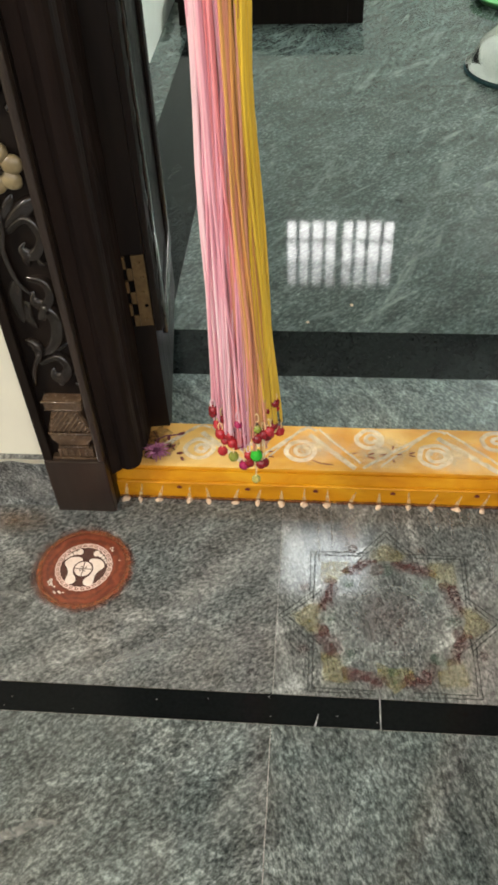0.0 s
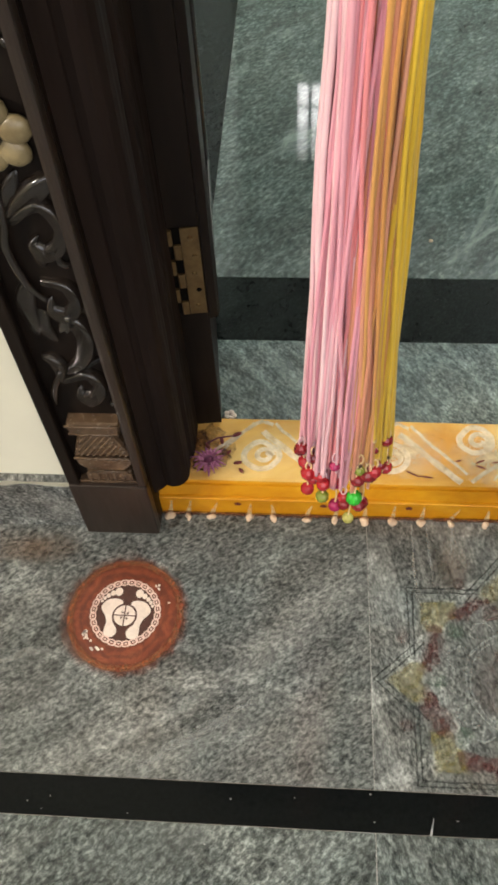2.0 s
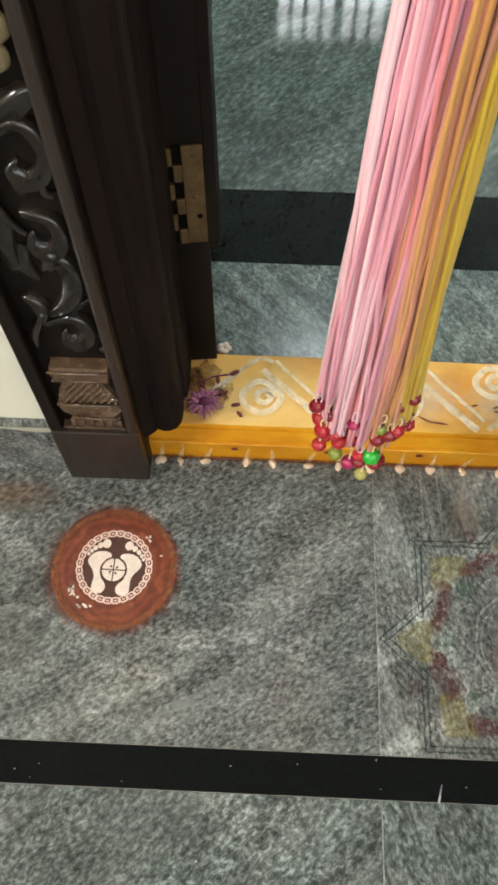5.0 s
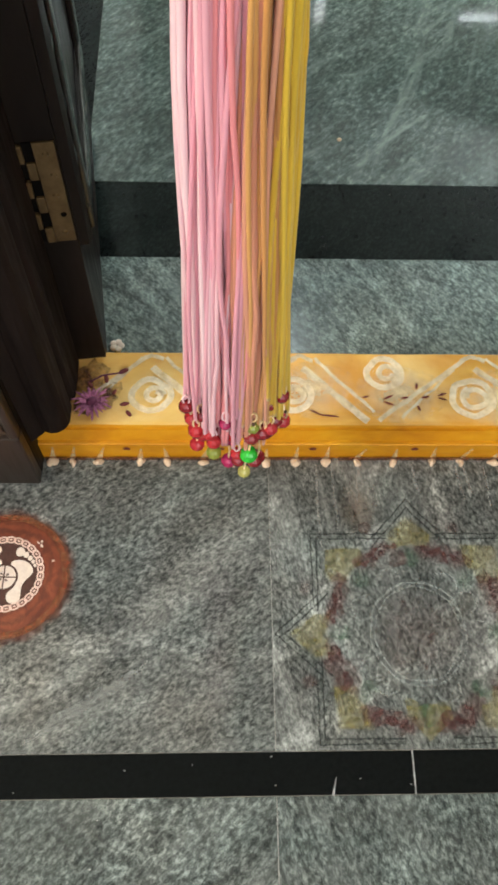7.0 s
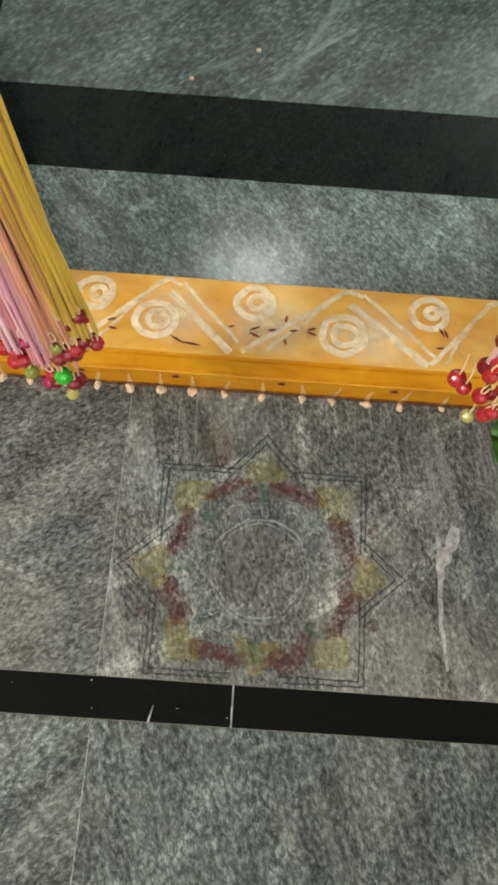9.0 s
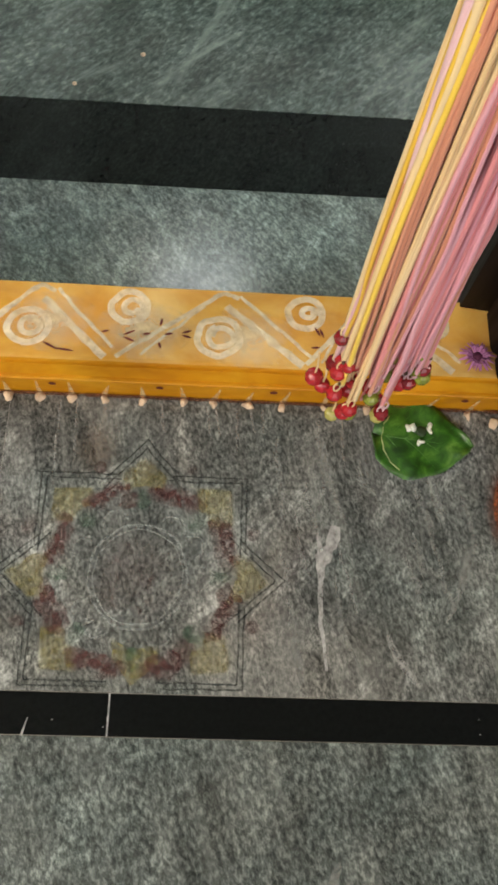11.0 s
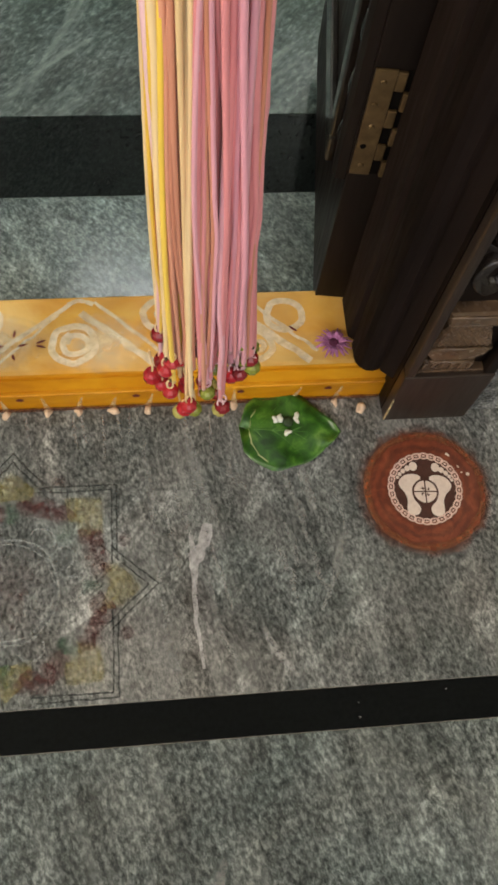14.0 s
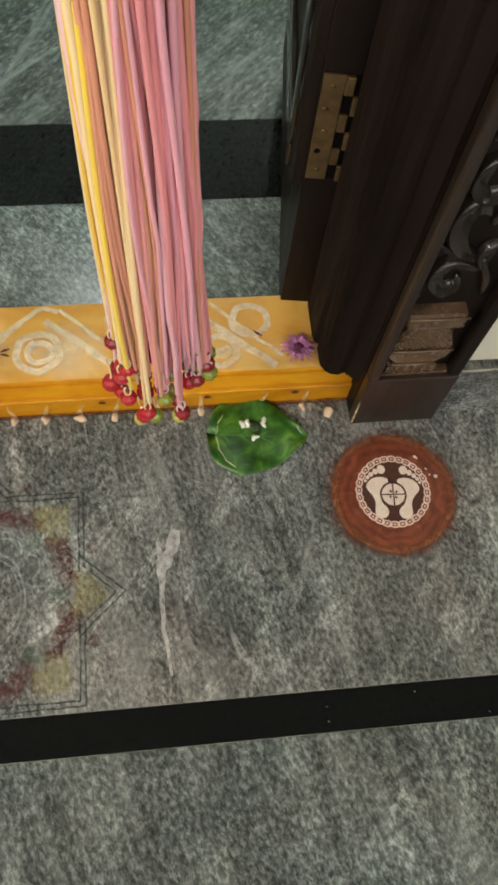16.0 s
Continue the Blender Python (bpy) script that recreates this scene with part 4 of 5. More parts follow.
# small dark red strokes: sprays between the circles
for x, y, tilt, ln in ((0.104, 1.001, 25, 0.016), (0.104, 0.998, -22, 0.016), (0.128, 1.003, 8, 0.011), (0.156, 1.004, 10, 0.011), (0.150, 1.016, 80, 0.011), (0.149, 0.993, -70, 0.010), (0.178, 1.007, 18, 0.013), (0.178, 1.004, -16, 0.013), (0.349, 1.024, -60, 0.014), (0.356, 1.022, -70, 0.013), (0.344, 0.994, 6, 0.012), (0.076, 1.004, 12, 0.010), (0.004, 0.986, -28, 0.022), (0.020, 0.978, -8, 0.024), (-0.078, 1.002, 14, 0.012), (-0.076, 0.992, -10, 0.012), (0.502, 1.020, -38, 0.014)):
    q = (x + ln * math.cos(radians(tilt)), y + ln * math.sin(radians(tilt)))
    part("red_stroke", ribbon(bmesh.new(), line((x, y), q, 4), lambda u: 0.0008 + 0.0026 * math.sin(math.pi * u), TOP + 0.0012), KUMKUM, sill, "dark red powder stroke")
# thin broken red-brown strip where the sill's front meets the floor
part("foot_grime", boxm(SX0 + 0.002, SX1 - 0.002, 0.9470, 0.9488, 0.0008, 0.0085), FOOT_LINE, sill, "red-brown line along the foot")

# red dots and white rays on the front, flour heaps at the foot
for x in (-0.238, -0.112, 0.012, 0.151, 0.300, 0.437, 0.554):
    b = disc(bmesh.new(), 0, 0, 0.0052, 0.0040, 0, 14, 0, 0.4)
    bmesh.ops.rotate(b, cent=(0, 0, 0), matrix=Matrix.Rotation(radians(90), 3, "X"), verts=b.verts)
    bmesh.ops.translate(b, vec=(x, 0.9487, 0.034), verts=b.verts)
    part("red_dot", b, KUMKUM, sill, "dark red powder dot")
rng = random.Random(5)
for x, y in [(q, 0.9440) for q in (-0.341, -0.314, -0.278, -0.222, -0.185, -0.136, -0.094, -0.050, -0.009, 0.034, 0.076, 0.128, 0.182, 0.222, 0.267, 0.314, 0.370, 0.429, 0.508, 0.568)] + [(0.603, 0.931)]:
    if y > 0.94 and abs(x) < 0.60:
        tip = rng.uniform(-0.003, 0.011)
        b = ribbon(bmesh.new(), [(0, 0), (0.25 * tip, 0.010), (0.6 * tip, 0.021), (tip, 0.030 + rng.uniform(0, 0.008))], lambda u: 0.0066 * (1 - u) + 0.0022, 0)
        bmesh.ops.rotate(b, cent=(0, 0, 0), matrix=Matrix.Rotation(radians(90), 3, "X"), verts=b.verts)
        bmesh.ops.translate(b, vec=(x, 0.9485, 0.003), verts=b.verts)
        part("chalk_ray", b, CHALK_FILM, sill, "short white chalk ray")
    h = thing("flour_heap", "small heap of white rice flour at the sill", "flour heap", "flour heaps along the sill", at=(x, y, 0.0))
    b = bmesh.new()
    ball(b, (0, 0, 0), 1, 1, 12, 8)
    wide, deep = rng.uniform(0.0042, 0.0075), rng.uniform(0.0045, 0.0080)
    for v in b.verts:
        k = 1 + 0.75 * noise.noise((v.co.x * 0.9 + 31 * x, v.co.y * 0.9, v.co.z * 0.9))
        v.co = (v.co.x * wide * k, v.co.y * deep * k, max(-0.0005, v.co.z * 0.0050 * k))
    part("flour", b, FLOUR, h, "", True)


# ---- hanging tassels: yarn strands with glass beads ----
def tassel(cx, half_low, half_high, bands, beads, seed, label):
    t = thing("yarn_tassel", label, "tassel", "tassels hanging in the doorway", at=(cx, 0.868, 0))
    rg = random.Random(seed)
    n = 190 if seed == 1 else 135
    thick = (0.0015, 0.0027) if seed == 1 else (0.0018, 0.0031)
    top = DOOR_TOP - 0.03
    for i in range(n):
        u = (i + 0.5) / n
        ang = rg.uniform(0, 2 * math.pi)
        sx = 2 * u - 1
        depth = math.sqrt(max(0.05, 1 - sx * sx)) * 0.018
        layer = rg.choice((-1, -0.85, -0.7, -0.3, 0.2, 0.7, 1.0))
        sy = depth * layer
        colour = rg.choice(bands[min(len(bands) - 1, int(u * len(bands)))])
        end = 0.258 + 0.082 * rg.random() ** 1.4 + 0.018 * abs(sx) ** 3
        if layer < -0.6 and abs(sx) < 0.6:
            end -= 0.035 * rg.random()
        amp = rg.uniform(0.0008, 0.0036)
        kink, kz = rg.uniform(0.0, 0.0030), rg.uniform(0.32, 0.80)
        drift = rg.gauss(0, 0.009) * (1.1 - abs(sx))
        pts = []
        for k in range(31):
            w = k / 30
            z = end + (top - end) * w ** 1.6
            half = half_low + (half_high - half_low) * min(1.0, (z - 0.25) / 0.55)
            splay = 1 + 0.04 * math.exp(-((z - 0.30) / 0.08) ** 2)
            pts.append((sx * half * splay - 0.006 * min(1.0, max(0.0, (z - 0.3) / 0.4)) + drift * math.exp(-((z - 0.5) / 0.22) ** 2) * 0.6 + amp * math.sin(9 * z + ang) + kink * math.exp(-((z - kz) / 0.035) ** 2), sy * (0.75 + 0.25 * half / half_low) + amp * math.cos(7 * z + ang), z))
        part("strand", tube(bmesh.new(), pts, rg.uniform(*thick), 6), YARN[colour], t, "", True)
        # thin thread loop that carries the bead
        if i % 4 == 1:
            kind = rg.choice(beads[min(len(beads) - 1, int(u * len(beads)))])
            r = rg.uniform(0.0068, 0.0096)
            bx, by, bz = pts[0][0] + rg.uniform(-0.004, 0.004), pts[0][1] - 0.001, end - 0.011 - r - rg.uniform(0.0, 0.016) * (1 - abs(sx))
            if seed == 2:
                bz = max(bz, 0.206)
            loop = [(bx + 0.0032 * math.sin(a), by - 0.001, end - 0.006 + 0.009 * math.cos(a)) for a in (k * math.pi / 5 for k in range(11))]
            part("loop", tube(bmesh.new(), loop, 0.0010, 5, False), YARN["blush" if "ink" in colour or colour == "rose" else "cream"], t)
            if i % 3 == 0:
                part("knot", ball(bmesh.new(), (bx + 0.001, by - 0.002, end + 0.004), 0.0019, 1.6, 7, 5), KNOT, t, "dark thread knot")
            b = bmesh.new()
            ball(b, (bx, by, bz), r, rg.uniform(0.95, 1.15), 9, 6)
            part("bead", b, BEAD[kind], t, kind.replace("_", " ") + " glass bead")
    # a few beads that hang lower on bare threads
    for dx, dy, z, kind, r in (LOW_BEADS_A if seed == 1 else LOW_BEADS_B):
        part("thread", tube(bmesh.new(), [(dx, dy, z + r * 0.8), (dx + 0.001, dy + 0.001, z + 0.022), (dx - 0.001, dy + 0.003, z + 0.050)], 0.0011, 5), YARN["cream"], t)
        part("bead", ball(bmesh.new(), (dx, dy, z), r, 1.0, 10, 7), BEAD[kind], t, kind.replace("_", " ") + " glass bead")
    part("binding", tube(bmesh.new(), [(0, 0, top - 0.045), (0, 0, top - 0.012)], half_high * 0.75, 16), YARN["yellow"], t, "yellow yarn binding round the strands")
    return t


LOW_BEADS_A = ((0.015, -0.021, 0.236, "green", 0.0100), (0.004, -0.019, 0.216, "dark_red", 0.0075), (-0.031, 0.0, 0.262, "red", 0.0095), (0.012, -0.012, 0.170, "yellow", 0.0075), (-0.006, -0.014, 0.205, "magenta", 0.0085), (0.026, -0.012, 0.210, "dark_red", 0.0085), (-0.022, -0.012, 0.222, "olive", 0.0085), (-0.040, -0.004, 0.226, "red", 0.0085))
LOW_BEADS_B = ((-0.028, -0.003, 0.166, "yellow", 0.0085), (-0.012, -0.006, 0.178, "olive", 0.0090), (-0.055, 0.015, 0.222, "red", 0.0105), (-0.045, 0.010, 0.212, "red", 0.0090), (0.044, 0.008, 0.290, "olive", 0.0095), (0.036, 0.004, 0.262, "dark_red", 0.0095), (-0.020, 0.000, 0.226, "red", 0.0095), (0.012, -0.004, 0.214, "dark_red", 0.0085))
tassel(-0.098, 0.049, 0.030, (("blush", "pink"), ("blush", "pink", "pink"), ("pink", "blush", "pink"), ("pink", "rose", "pink"), ("pink", "blush", "rose"), ("pink", "rose", "salmon"), ("salmon", "orange", "salmon"), ("orange", "salmon"), ("orange", "salmon", "yellow"), ("yellow",)),
       (("red", "dark_red"), ("red",), ("red", "magenta"), ("olive", "yellow", "red"), ("dark_red", "red"), ("dark_red", "red")), 1, "pink, salmon and yellow yarn tassel with glass beads")
tassel(0.383, 0.044, 0.032, (("cream", "lemon", "blush"), ("lemon", "cream", "salmon"), ("lemon", "salmon", "cream"), ("salmon", "cream", "salmon"), ("salmon", "rose"), ("rose", "pink"), ("rose", "rose", "pink"), ("pink", "rose"), ("rose", "pink", "rose"), ("rose", "salmon")),
       (("red", "dark_red"), ("red",), ("red", "dark_red"), ("olive", "yellow"), ("dark_red", "red"), ("olive", "dark_red")), 2, "yellow, salmon and pink yarn tassel with glass beads")


# ---- painted footprint roundels ----
def roundel(cx, cy, turn):
    s = thing("footprint_roundel", "red earth roundel with cream painted footprints on the granite", "floor painting", "footprint roundels", at=(cx, cy, 0.0))
    s.rotation_euler = (0, 0, radians(turn))
    part("ground_disc", disc(bmesh.new(), 0, 0, 0.097, 0.097, 0.0008, 48), RED_EARTH, s, "red-brown earth paint disc")
    rim = [(0.0775 * math.cos(2 * math.pi * i / 60), 0.0775 * math.sin(2 * math.pi * i / 60)) for i in range(60)]
    part("rubbed_rim", ribbon(bmesh.new(), jitter(rim, 0.0015, cx), 0.0085, 0.0012, True), EARTH_RIM, s, "rubbed orange powder rim")
    part("dark_disc", disc(bmesh.new(), 0, 0.002, 0.0485, 0.0485, 0.0014, 40), STAMP_DARK, s, "dark brown inner disc")
    for k in range(28):
        a = 2 * math.pi * k / 28
        b = bmesh.new()
        ring = [(0.0040 * math.cos(q), 0.0066 * math.sin(q)) for q in (2 * math.pi * i / 14 for i in range(14))]
        ribbon(b, ring, 0.0022, 0, True)
        disc(b, 0, 0, 0.0014, 0.0024, 0.0, 8)
        bmesh.ops.rotate(b, cent=(0, 0, 0), matrix=Matrix.Rotation(a, 3, "Z"), verts=b.verts)
        bmesh.ops.translate(b, vec=(0.0485 * math.cos(a), 0.002 + 0.0485 * math.sin(a), 0.0020 + 0.0002 * (k % 2)), verts=b.verts)
        part("lace_ring", b, STAMP_LACE, s, "pinkish painted lace ring")
    for sgn in (-1, 1):
        # a footprint: ball of the foot outside, narrow arch, heel, and five toes
        sole = smooth([(0.0065, 0.0150), (0.0080, 0.0215), (0.0190, 0.0240), (0.0310, 0.0205), (0.0385, 0.0110), (0.0370, 0.0030), (0.0305, -0.0050), (0.0265, -0.0150), (0.0270, -0.0250), (0.0265, -0.0340), (0.0200, -0.0390), (0.0115, -0.0375), (0.0075, -0.0300), (0.0100, -0.0225), (0.0165, -0.0150), (0.0180, -0.0050), (0.0160, 0.0050), (0.0110, 0.0100), (0.0065, 0.0150)], 4)[:-1]
        part("sole", poly(bmesh.new(), [(sgn * 0.97 * x, y * 0.96 - 0.0005) for x, y in sole], 0.0022), STAMP_CREAM, s, "cream painted sole")
        for tx, ty, r in ((0.0160, 0.0345, 0.0060), (0.0245, 0.0310, 0.0040), (0.0308, 0.0265, 0.0033), (0.0355, 0.0218, 0.0027), (0.0388, 0.0168, 0.0022)):
            part("toe", disc(bmesh.new(), sgn * tx, ty - 0.0005, r, r * 1.12, 0.0022, 16), STAMP_CREAM, s, "cream painted toe")
    part("medallion_rim", disc(bmesh.new(), 0, -0.003, 0.0190, 0.0190, 0.0024, 28), STAMP_DARK, s, "dark brown medallion rim")
    part("medallion", disc(bmesh.new(), 0, -0.003, 0.0162, 0.0162, 0.0026, 28), STAMP_CREAM, s, "cream painted medallion")
    for a in (0, 90):
        b = bmesh.new()
        ribbon(b, line((-0.0170, 0), (0.0170, 0), 4), 0.0018, 0)
        bmesh.ops.rotate(b, cent=(0, 0, 0), matrix=Matrix.Rotation(radians(a + 3), 3, "Z"), verts=b.verts)
        bmesh.ops.translate(b, vec=(0, -0.003, 0.0031 + a * 0.000002), verts=b.verts)
        part("cross_line", b, STAMP_DARK, s, "dark painted cross line")
    for k in range(4):
        a = radians(45 + 90 * k)
        b = poly(bmesh.new(), [(0.0030, 0.0012), (0.0068, 0.0044), (0.0072, 0.0012), (0.0050, 0.0)], 0)
        bmesh.ops.rotate(b, cent=(0, 0, 0), matrix=Matrix.Rotation(a - 0.4, 3, "Z"), verts=b.verts)
        bmesh.ops.translate(b, vec=(0, -0.003, 0.0032), verts=b.verts)
        part("medallion_mark", b, STAMP_DARK, s, "dark painted wedge")
    rr = random.Random(int(cx * 100))
    for k in range(20 if cx < 0 else 4):
        a = radians(rr.gauss(226, 17)) if k < 16 and cx < 0 else radians(rr.uniform(20, 60))
        d = rr.uniform(0.057, 0.066)
        part("flake", disc(bmesh.new(), d * math.cos(a), d * math.sin(a), rr.uniform(0.0010, 0.0024), rr.uniform(0.0012, 0.0042), 0.0018, 9, a, 0.5), STAMP_CREAM, s, "cream paint flake")
    for ob in s.children:
        if ob.name.split(".")[0] not in ("ground_disc", "rubbed_rim", "flake"):
            ob.scale = (0.94, 0.94, 1.0)


roundel(-0.388, 0.785, -4)
roundel(0.673, 0.810, -6)


# ---- the worn rangoli on the granite ----
rang = thing("rangoli", "worn eight-pointed flower drawn in yellow, red and dark powder", "floor drawing", at=(MID, 0.708, 0.0))
Z1, Z2 = 0.0006, 0.0011
for k in range(4):
    for diag in (False, True):
        a = radians(90 * k + (45 if diag else 0))
        rot = Matrix.Rotation(a, 3, "Z")
        b, c, d = bmesh.new(), bmesh.new(), bmesh.new()
        if diag:
            # corner point: a square corner
            R = 0.186
            for off in (0.0, -0.009):
                ribbon(b, jitter(line((R + off, 0), (R + off - 0.068, 0.068)) , 0.0020, k), 0.0021, Z2)
                ribbon(b, jitter(line((R + off, 0), (R + off - 0.068, -0.068)), 0.0020, k), 0.0021, Z2)
            poly(c, jitter([(R - 0.026, 0.0), (R - 0.058, 0.032), (R - 0.078, 0.014), (R - 0.070, 0.0), (R - 0.080, -0.014), (R - 0.058, -0.032)], 0.008, k), Z1)
        else:
            # pointed petal
            R = 0.182 if k != 3 else 0.150
            for off in (0.0, -0.012) if k != 3 else ():
                ribbon(b, jitter(bow((R + off, 0), (R + off - 0.020, 0.016), (R + off - 0.058, 0.052)), 0.0020, k), 0.0021, Z2)
                ribbon(b, jitter(bow((R + off, 0), (R + off - 0.020, -0.016), (R + off - 0.058, -0.052)), 0.0020, k), 0.0021, Z2)
            poly(c, jitter([(R - 0.022, 0.0), (R - 0.050, 0.030), (R - 0.072, 0.028), (R - 0.062, 0.0), (R - 0.072, -0.026), (R - 0.050, -0.026)], 0.008, k + 5), Z1)
        disc(d, 0.098, 0.0, 0.014, 0.010, Z2, 10, 0, 0.5)
        for bb, name, m, lab in ((b, "outline", RANG_LINE, "faded dark outline"), (c, "yellow_patch", RANG_YELLOW, "worn yellow powder patch"), (d, "green_patch", RANG_GREEN, "worn green powder patch")):
            bmesh.ops.rotate(bb, cent=(0, 0, 0), matrix=rot, verts=bb.verts)
            part(name, bb, m, rang, lab)
for k in range(8):
    a0 = radians(45 * k + 8)
    for q in range(6):
        aq = a0 + radians(29) * (q + 0.5) / 6
        rq = 0.113 + 0.022 * noise.noise((k * 3.3, q * 1.7, 0.5))
        part("red_spot", disc(bmesh.new(), rq * math.cos(aq), rq * math.sin(aq), 0.010, 0.014, Z1 + 0.0002 + 0.00003 * q, 12, aq, 0.7), RANG_RED, rang, "worn red powder spot")
    am = radians(45 * k + 22.5)
    if k not in (5, 6):
        part("red_dot", disc(bmesh.new(), 0.152 * math.cos(am), 0.152 * math.sin(am), 0.009, 0.008, Z1, 12, 0, 0.5), RANG_RED, rang, "worn red powder dot")
for k in (0, 1, 2, 4, 5, 7, 8, 10):
    am = 2 * math.pi * (k + 0.25 * math.sin(3.0 * k)) / 12
    arc = [(0.074 * math.cos(am) + 0.016 * math.cos(am + t), 0.074 * math.sin(am) + 0.016 * math.sin(am + t)) for t in (radians(-95 + 19 * j) for j in range(11))]
    part("white_petal", ribbon(bmesh.new(), jitter(arc, 0.003, k), 0.0030, Z2 + 0.0004), RANG_WHITE, rang, "rubbed whitish petal line")
for r, w in ((0.061, 0.0034), (0.055, 0.0026)):
    ring = [(r * math.cos(2 * math.pi * j / 40), r * math.sin(2 * math.pi * j / 40)) for j in range(40)]
    part("white_ring", ribbon(bmesh.new(), jitter([(x, 1.08 * y) for x, y in ring], 0.003, r * 90), w, Z2 + 0.0002, True), RANG_WHITE, rang, "rubbed whitish ring")
part("red_patch", disc(bmesh.new(), -0.012, 0.004, 0.040, 0.046, Z1, 26, 0, 0.5), worn("faint_red_powder", (0.15, 0.065, 0.055), (0.20, 0.09, 0.08), 0.9, 90, 0.52, 0.85), rang, "faint red powder patch")

part("faded_centre", disc(bmesh.new(), 0, 0, 0.096, 0.096, Z1 - 0.0003, 30), CENTRE_RED, rang, "faded dark red powder centre")
# spilled white paste and a scratch
spill = thing("dried_spill", "dried white spill with a long drip on the granite", "stain", at=(0.372, 0.720, 0.0))
b = bmesh.new()
disc(b, 0.009, 0.046, 0.0080, 0.0200, 0.0007, 22, -0.25, 0.55)
disc(b, -0.001, 0.022, 0.0080, 0.0190, 0.0009, 22, -0.45, 0.55)
disc(b, -0.008, 0.012, 0.0070, 0.0170, 0.0011, 20, 0.05, 0.5)
disc(b, -0.009, 0.036, 0.0034, 0.0150, 0.0008, 16, 0.1, 0.5)
ribbon(b, jitter(line((-0.008, 0.000), (-0.009, -0.060)) + line((-0.008, -0.064), (-0.002, -0.118)), 0.0015, 4), lambda u: 0.0070 - 0.0035 * u, 0.0006)
part("paste", b, SPILL, spill)
scratch = thing("pale_scratch", "pale curved scrape on the granite", "stain", at=(0.470, 0.606, 0.0))
part("scrape", ribbon(bmesh.new(), bow((-0.024, 0.040), (-0.018, 0.014), (0.012, -0.020)), lambda u: 0.0025 + 0.0070 * math.sin(math.pi * min(1, 0.1 + 0.8 * u)), 0.0007), SCRAPE, scratch)
chip = thing("chalk_mark", "short white chalk mark on the black strip", "stain", at=(0.020, 0.530, 0.0))
part("mark", ribbon(bmesh.new(), line((-0.002, -0.009), (0.003, 0.011), 4), lambda u: 0.0028 - 0.002 * u, 0.0007), SPILL, chip)
fl = bmesh.new()
fr = random.Random(4)
for k in range(34):
    disc(fl, fr.uniform(-0.75, 0.95), fr.uniform(0.525, 0.567) if k < 22 else fr.uniform(0.40, 0.92), fr.uniform(0.0006, 0.0016), fr.uniform(0.0006, 0.0012), 0.0005, 6)
tagged(part("white_flecks", fl, SPILL), "tiny white paint flecks on the black strip and granite", "flecks", kind="stuff")
for y0, y1 in ((-0.30, 0.518), (0.574, 0.905)):
    seam = thing("joint_filler", "thin white filler in the granite joint", "stain", "filled joints", at=(-0.047, 0.0, 0.0))
    part("filler", ribbon(bmesh.new(), jitter(line((0, y0), (0, y1), 30), 0.0008, y0), 0.0016 if y0 < 0 else 0.0012, 0.0004), SEAM, seam)
joint_fill = thing("joint_filler", "white filler in the joint of the black strip", "stain", at=(0.115, 0.546, 0.0))
part("filler", ribbon(bmesh.new(), jitter(line((0, -0.024), (0, 0.024)), 0.001, 1), 0.0018, 0.0006), SPILL, joint_fill)


rg = random.Random(21)
for k in range(12):
    x0 = rg.uniform(-0.05, 0.50)
    drip = thing("chalky_smear", "faint chalky wipe mark on the granite before the sill", "stain", "wipe marks before the sill", at=(x0, 0.940, 0.0))
    ln = rg.uniform(0.03, 0.13)
    part("smear", ribbon(bmesh.new(), jitter(line((0, 0), (rg.uniform(-0.006, 0.010), -ln), 8), 0.003, k), lambda u: 0.0018 + 0.0026 * math.sin(math.pi * u), 0.0004), SMEAR, drip)
ochre = thing("ochre_smear", "faint ochre powder smear on the granite", "stain", at=(0.075, 0.880, 0.0))
part("smear", disc(bmesh.new(), 0, 0, 0.036, 0.048, 0.0003, 24), OCHRE_DUST, ochre)
for pts, w in ((((-0.345, 0.578), (-0.300, 0.612), (-0.245, 0.643), (-0.200, 0.676)), 0.016), (((-0.56, 0.705), (-0.520, 0.722), (-0.485, 0.730)), 0.014), (((0.30, 0.22), (0.36, 0.31), (0.38, 0.40)), 0.020), (((-0.46, 0.30), (-0.40, 0.345), (-0.33, 0.37)), 0.018), (((0.52, 0.66), (0.55, 0.73), (0.56, 0.78)), 0.012), (((0.305, 0.90), (0.312, 0.83), (0.318, 0.77)), 0.011), (((0.322, 0.69), (0.334, 0.62), (0.340, 0.58)), 0.013), (((0.468, 0.75), (0.484, 0.71), (0.490, 0.68)), 0.009), (((0.360, 0.93), (0.368, 0.87), (0.371, 0.82)), 0.010)):
    pv = part("pale_vein", ribbon(bmesh.new(), jitter(smooth(list(pts)), 0.006, w), lambda u, w=w: 0.7 * w * (0.25 + math.sin(math.pi * u)), 0.0002), VEIN, porch, "pale vein in the granite")
vr = random.Random(33)
for k in range(24):
    x, y = vr.uniform(0.27, 0.66), vr.uniform(0.66, 0.93)
    ln = min(vr.uniform(0.035, 0.120), y - 0.578)
    w = vr.uniform(0.0035, 0.0085)
    bend = vr.uniform(-0.006, 0.006)
    pts = ((x, y), (x + 0.11 * ln + bend, y - 0.5 * ln), (x + 0.24 * ln, y - ln))
    part("pale_vein", ribbon(bmesh.new(), jitter(smooth(list(pts)), 0.004, k), lambda u, w=w: w * (0.2 + math.sin(math.pi * u)), 0.00025 + 0.00001 * k), VEIN, porch, "pale vein in the granite")
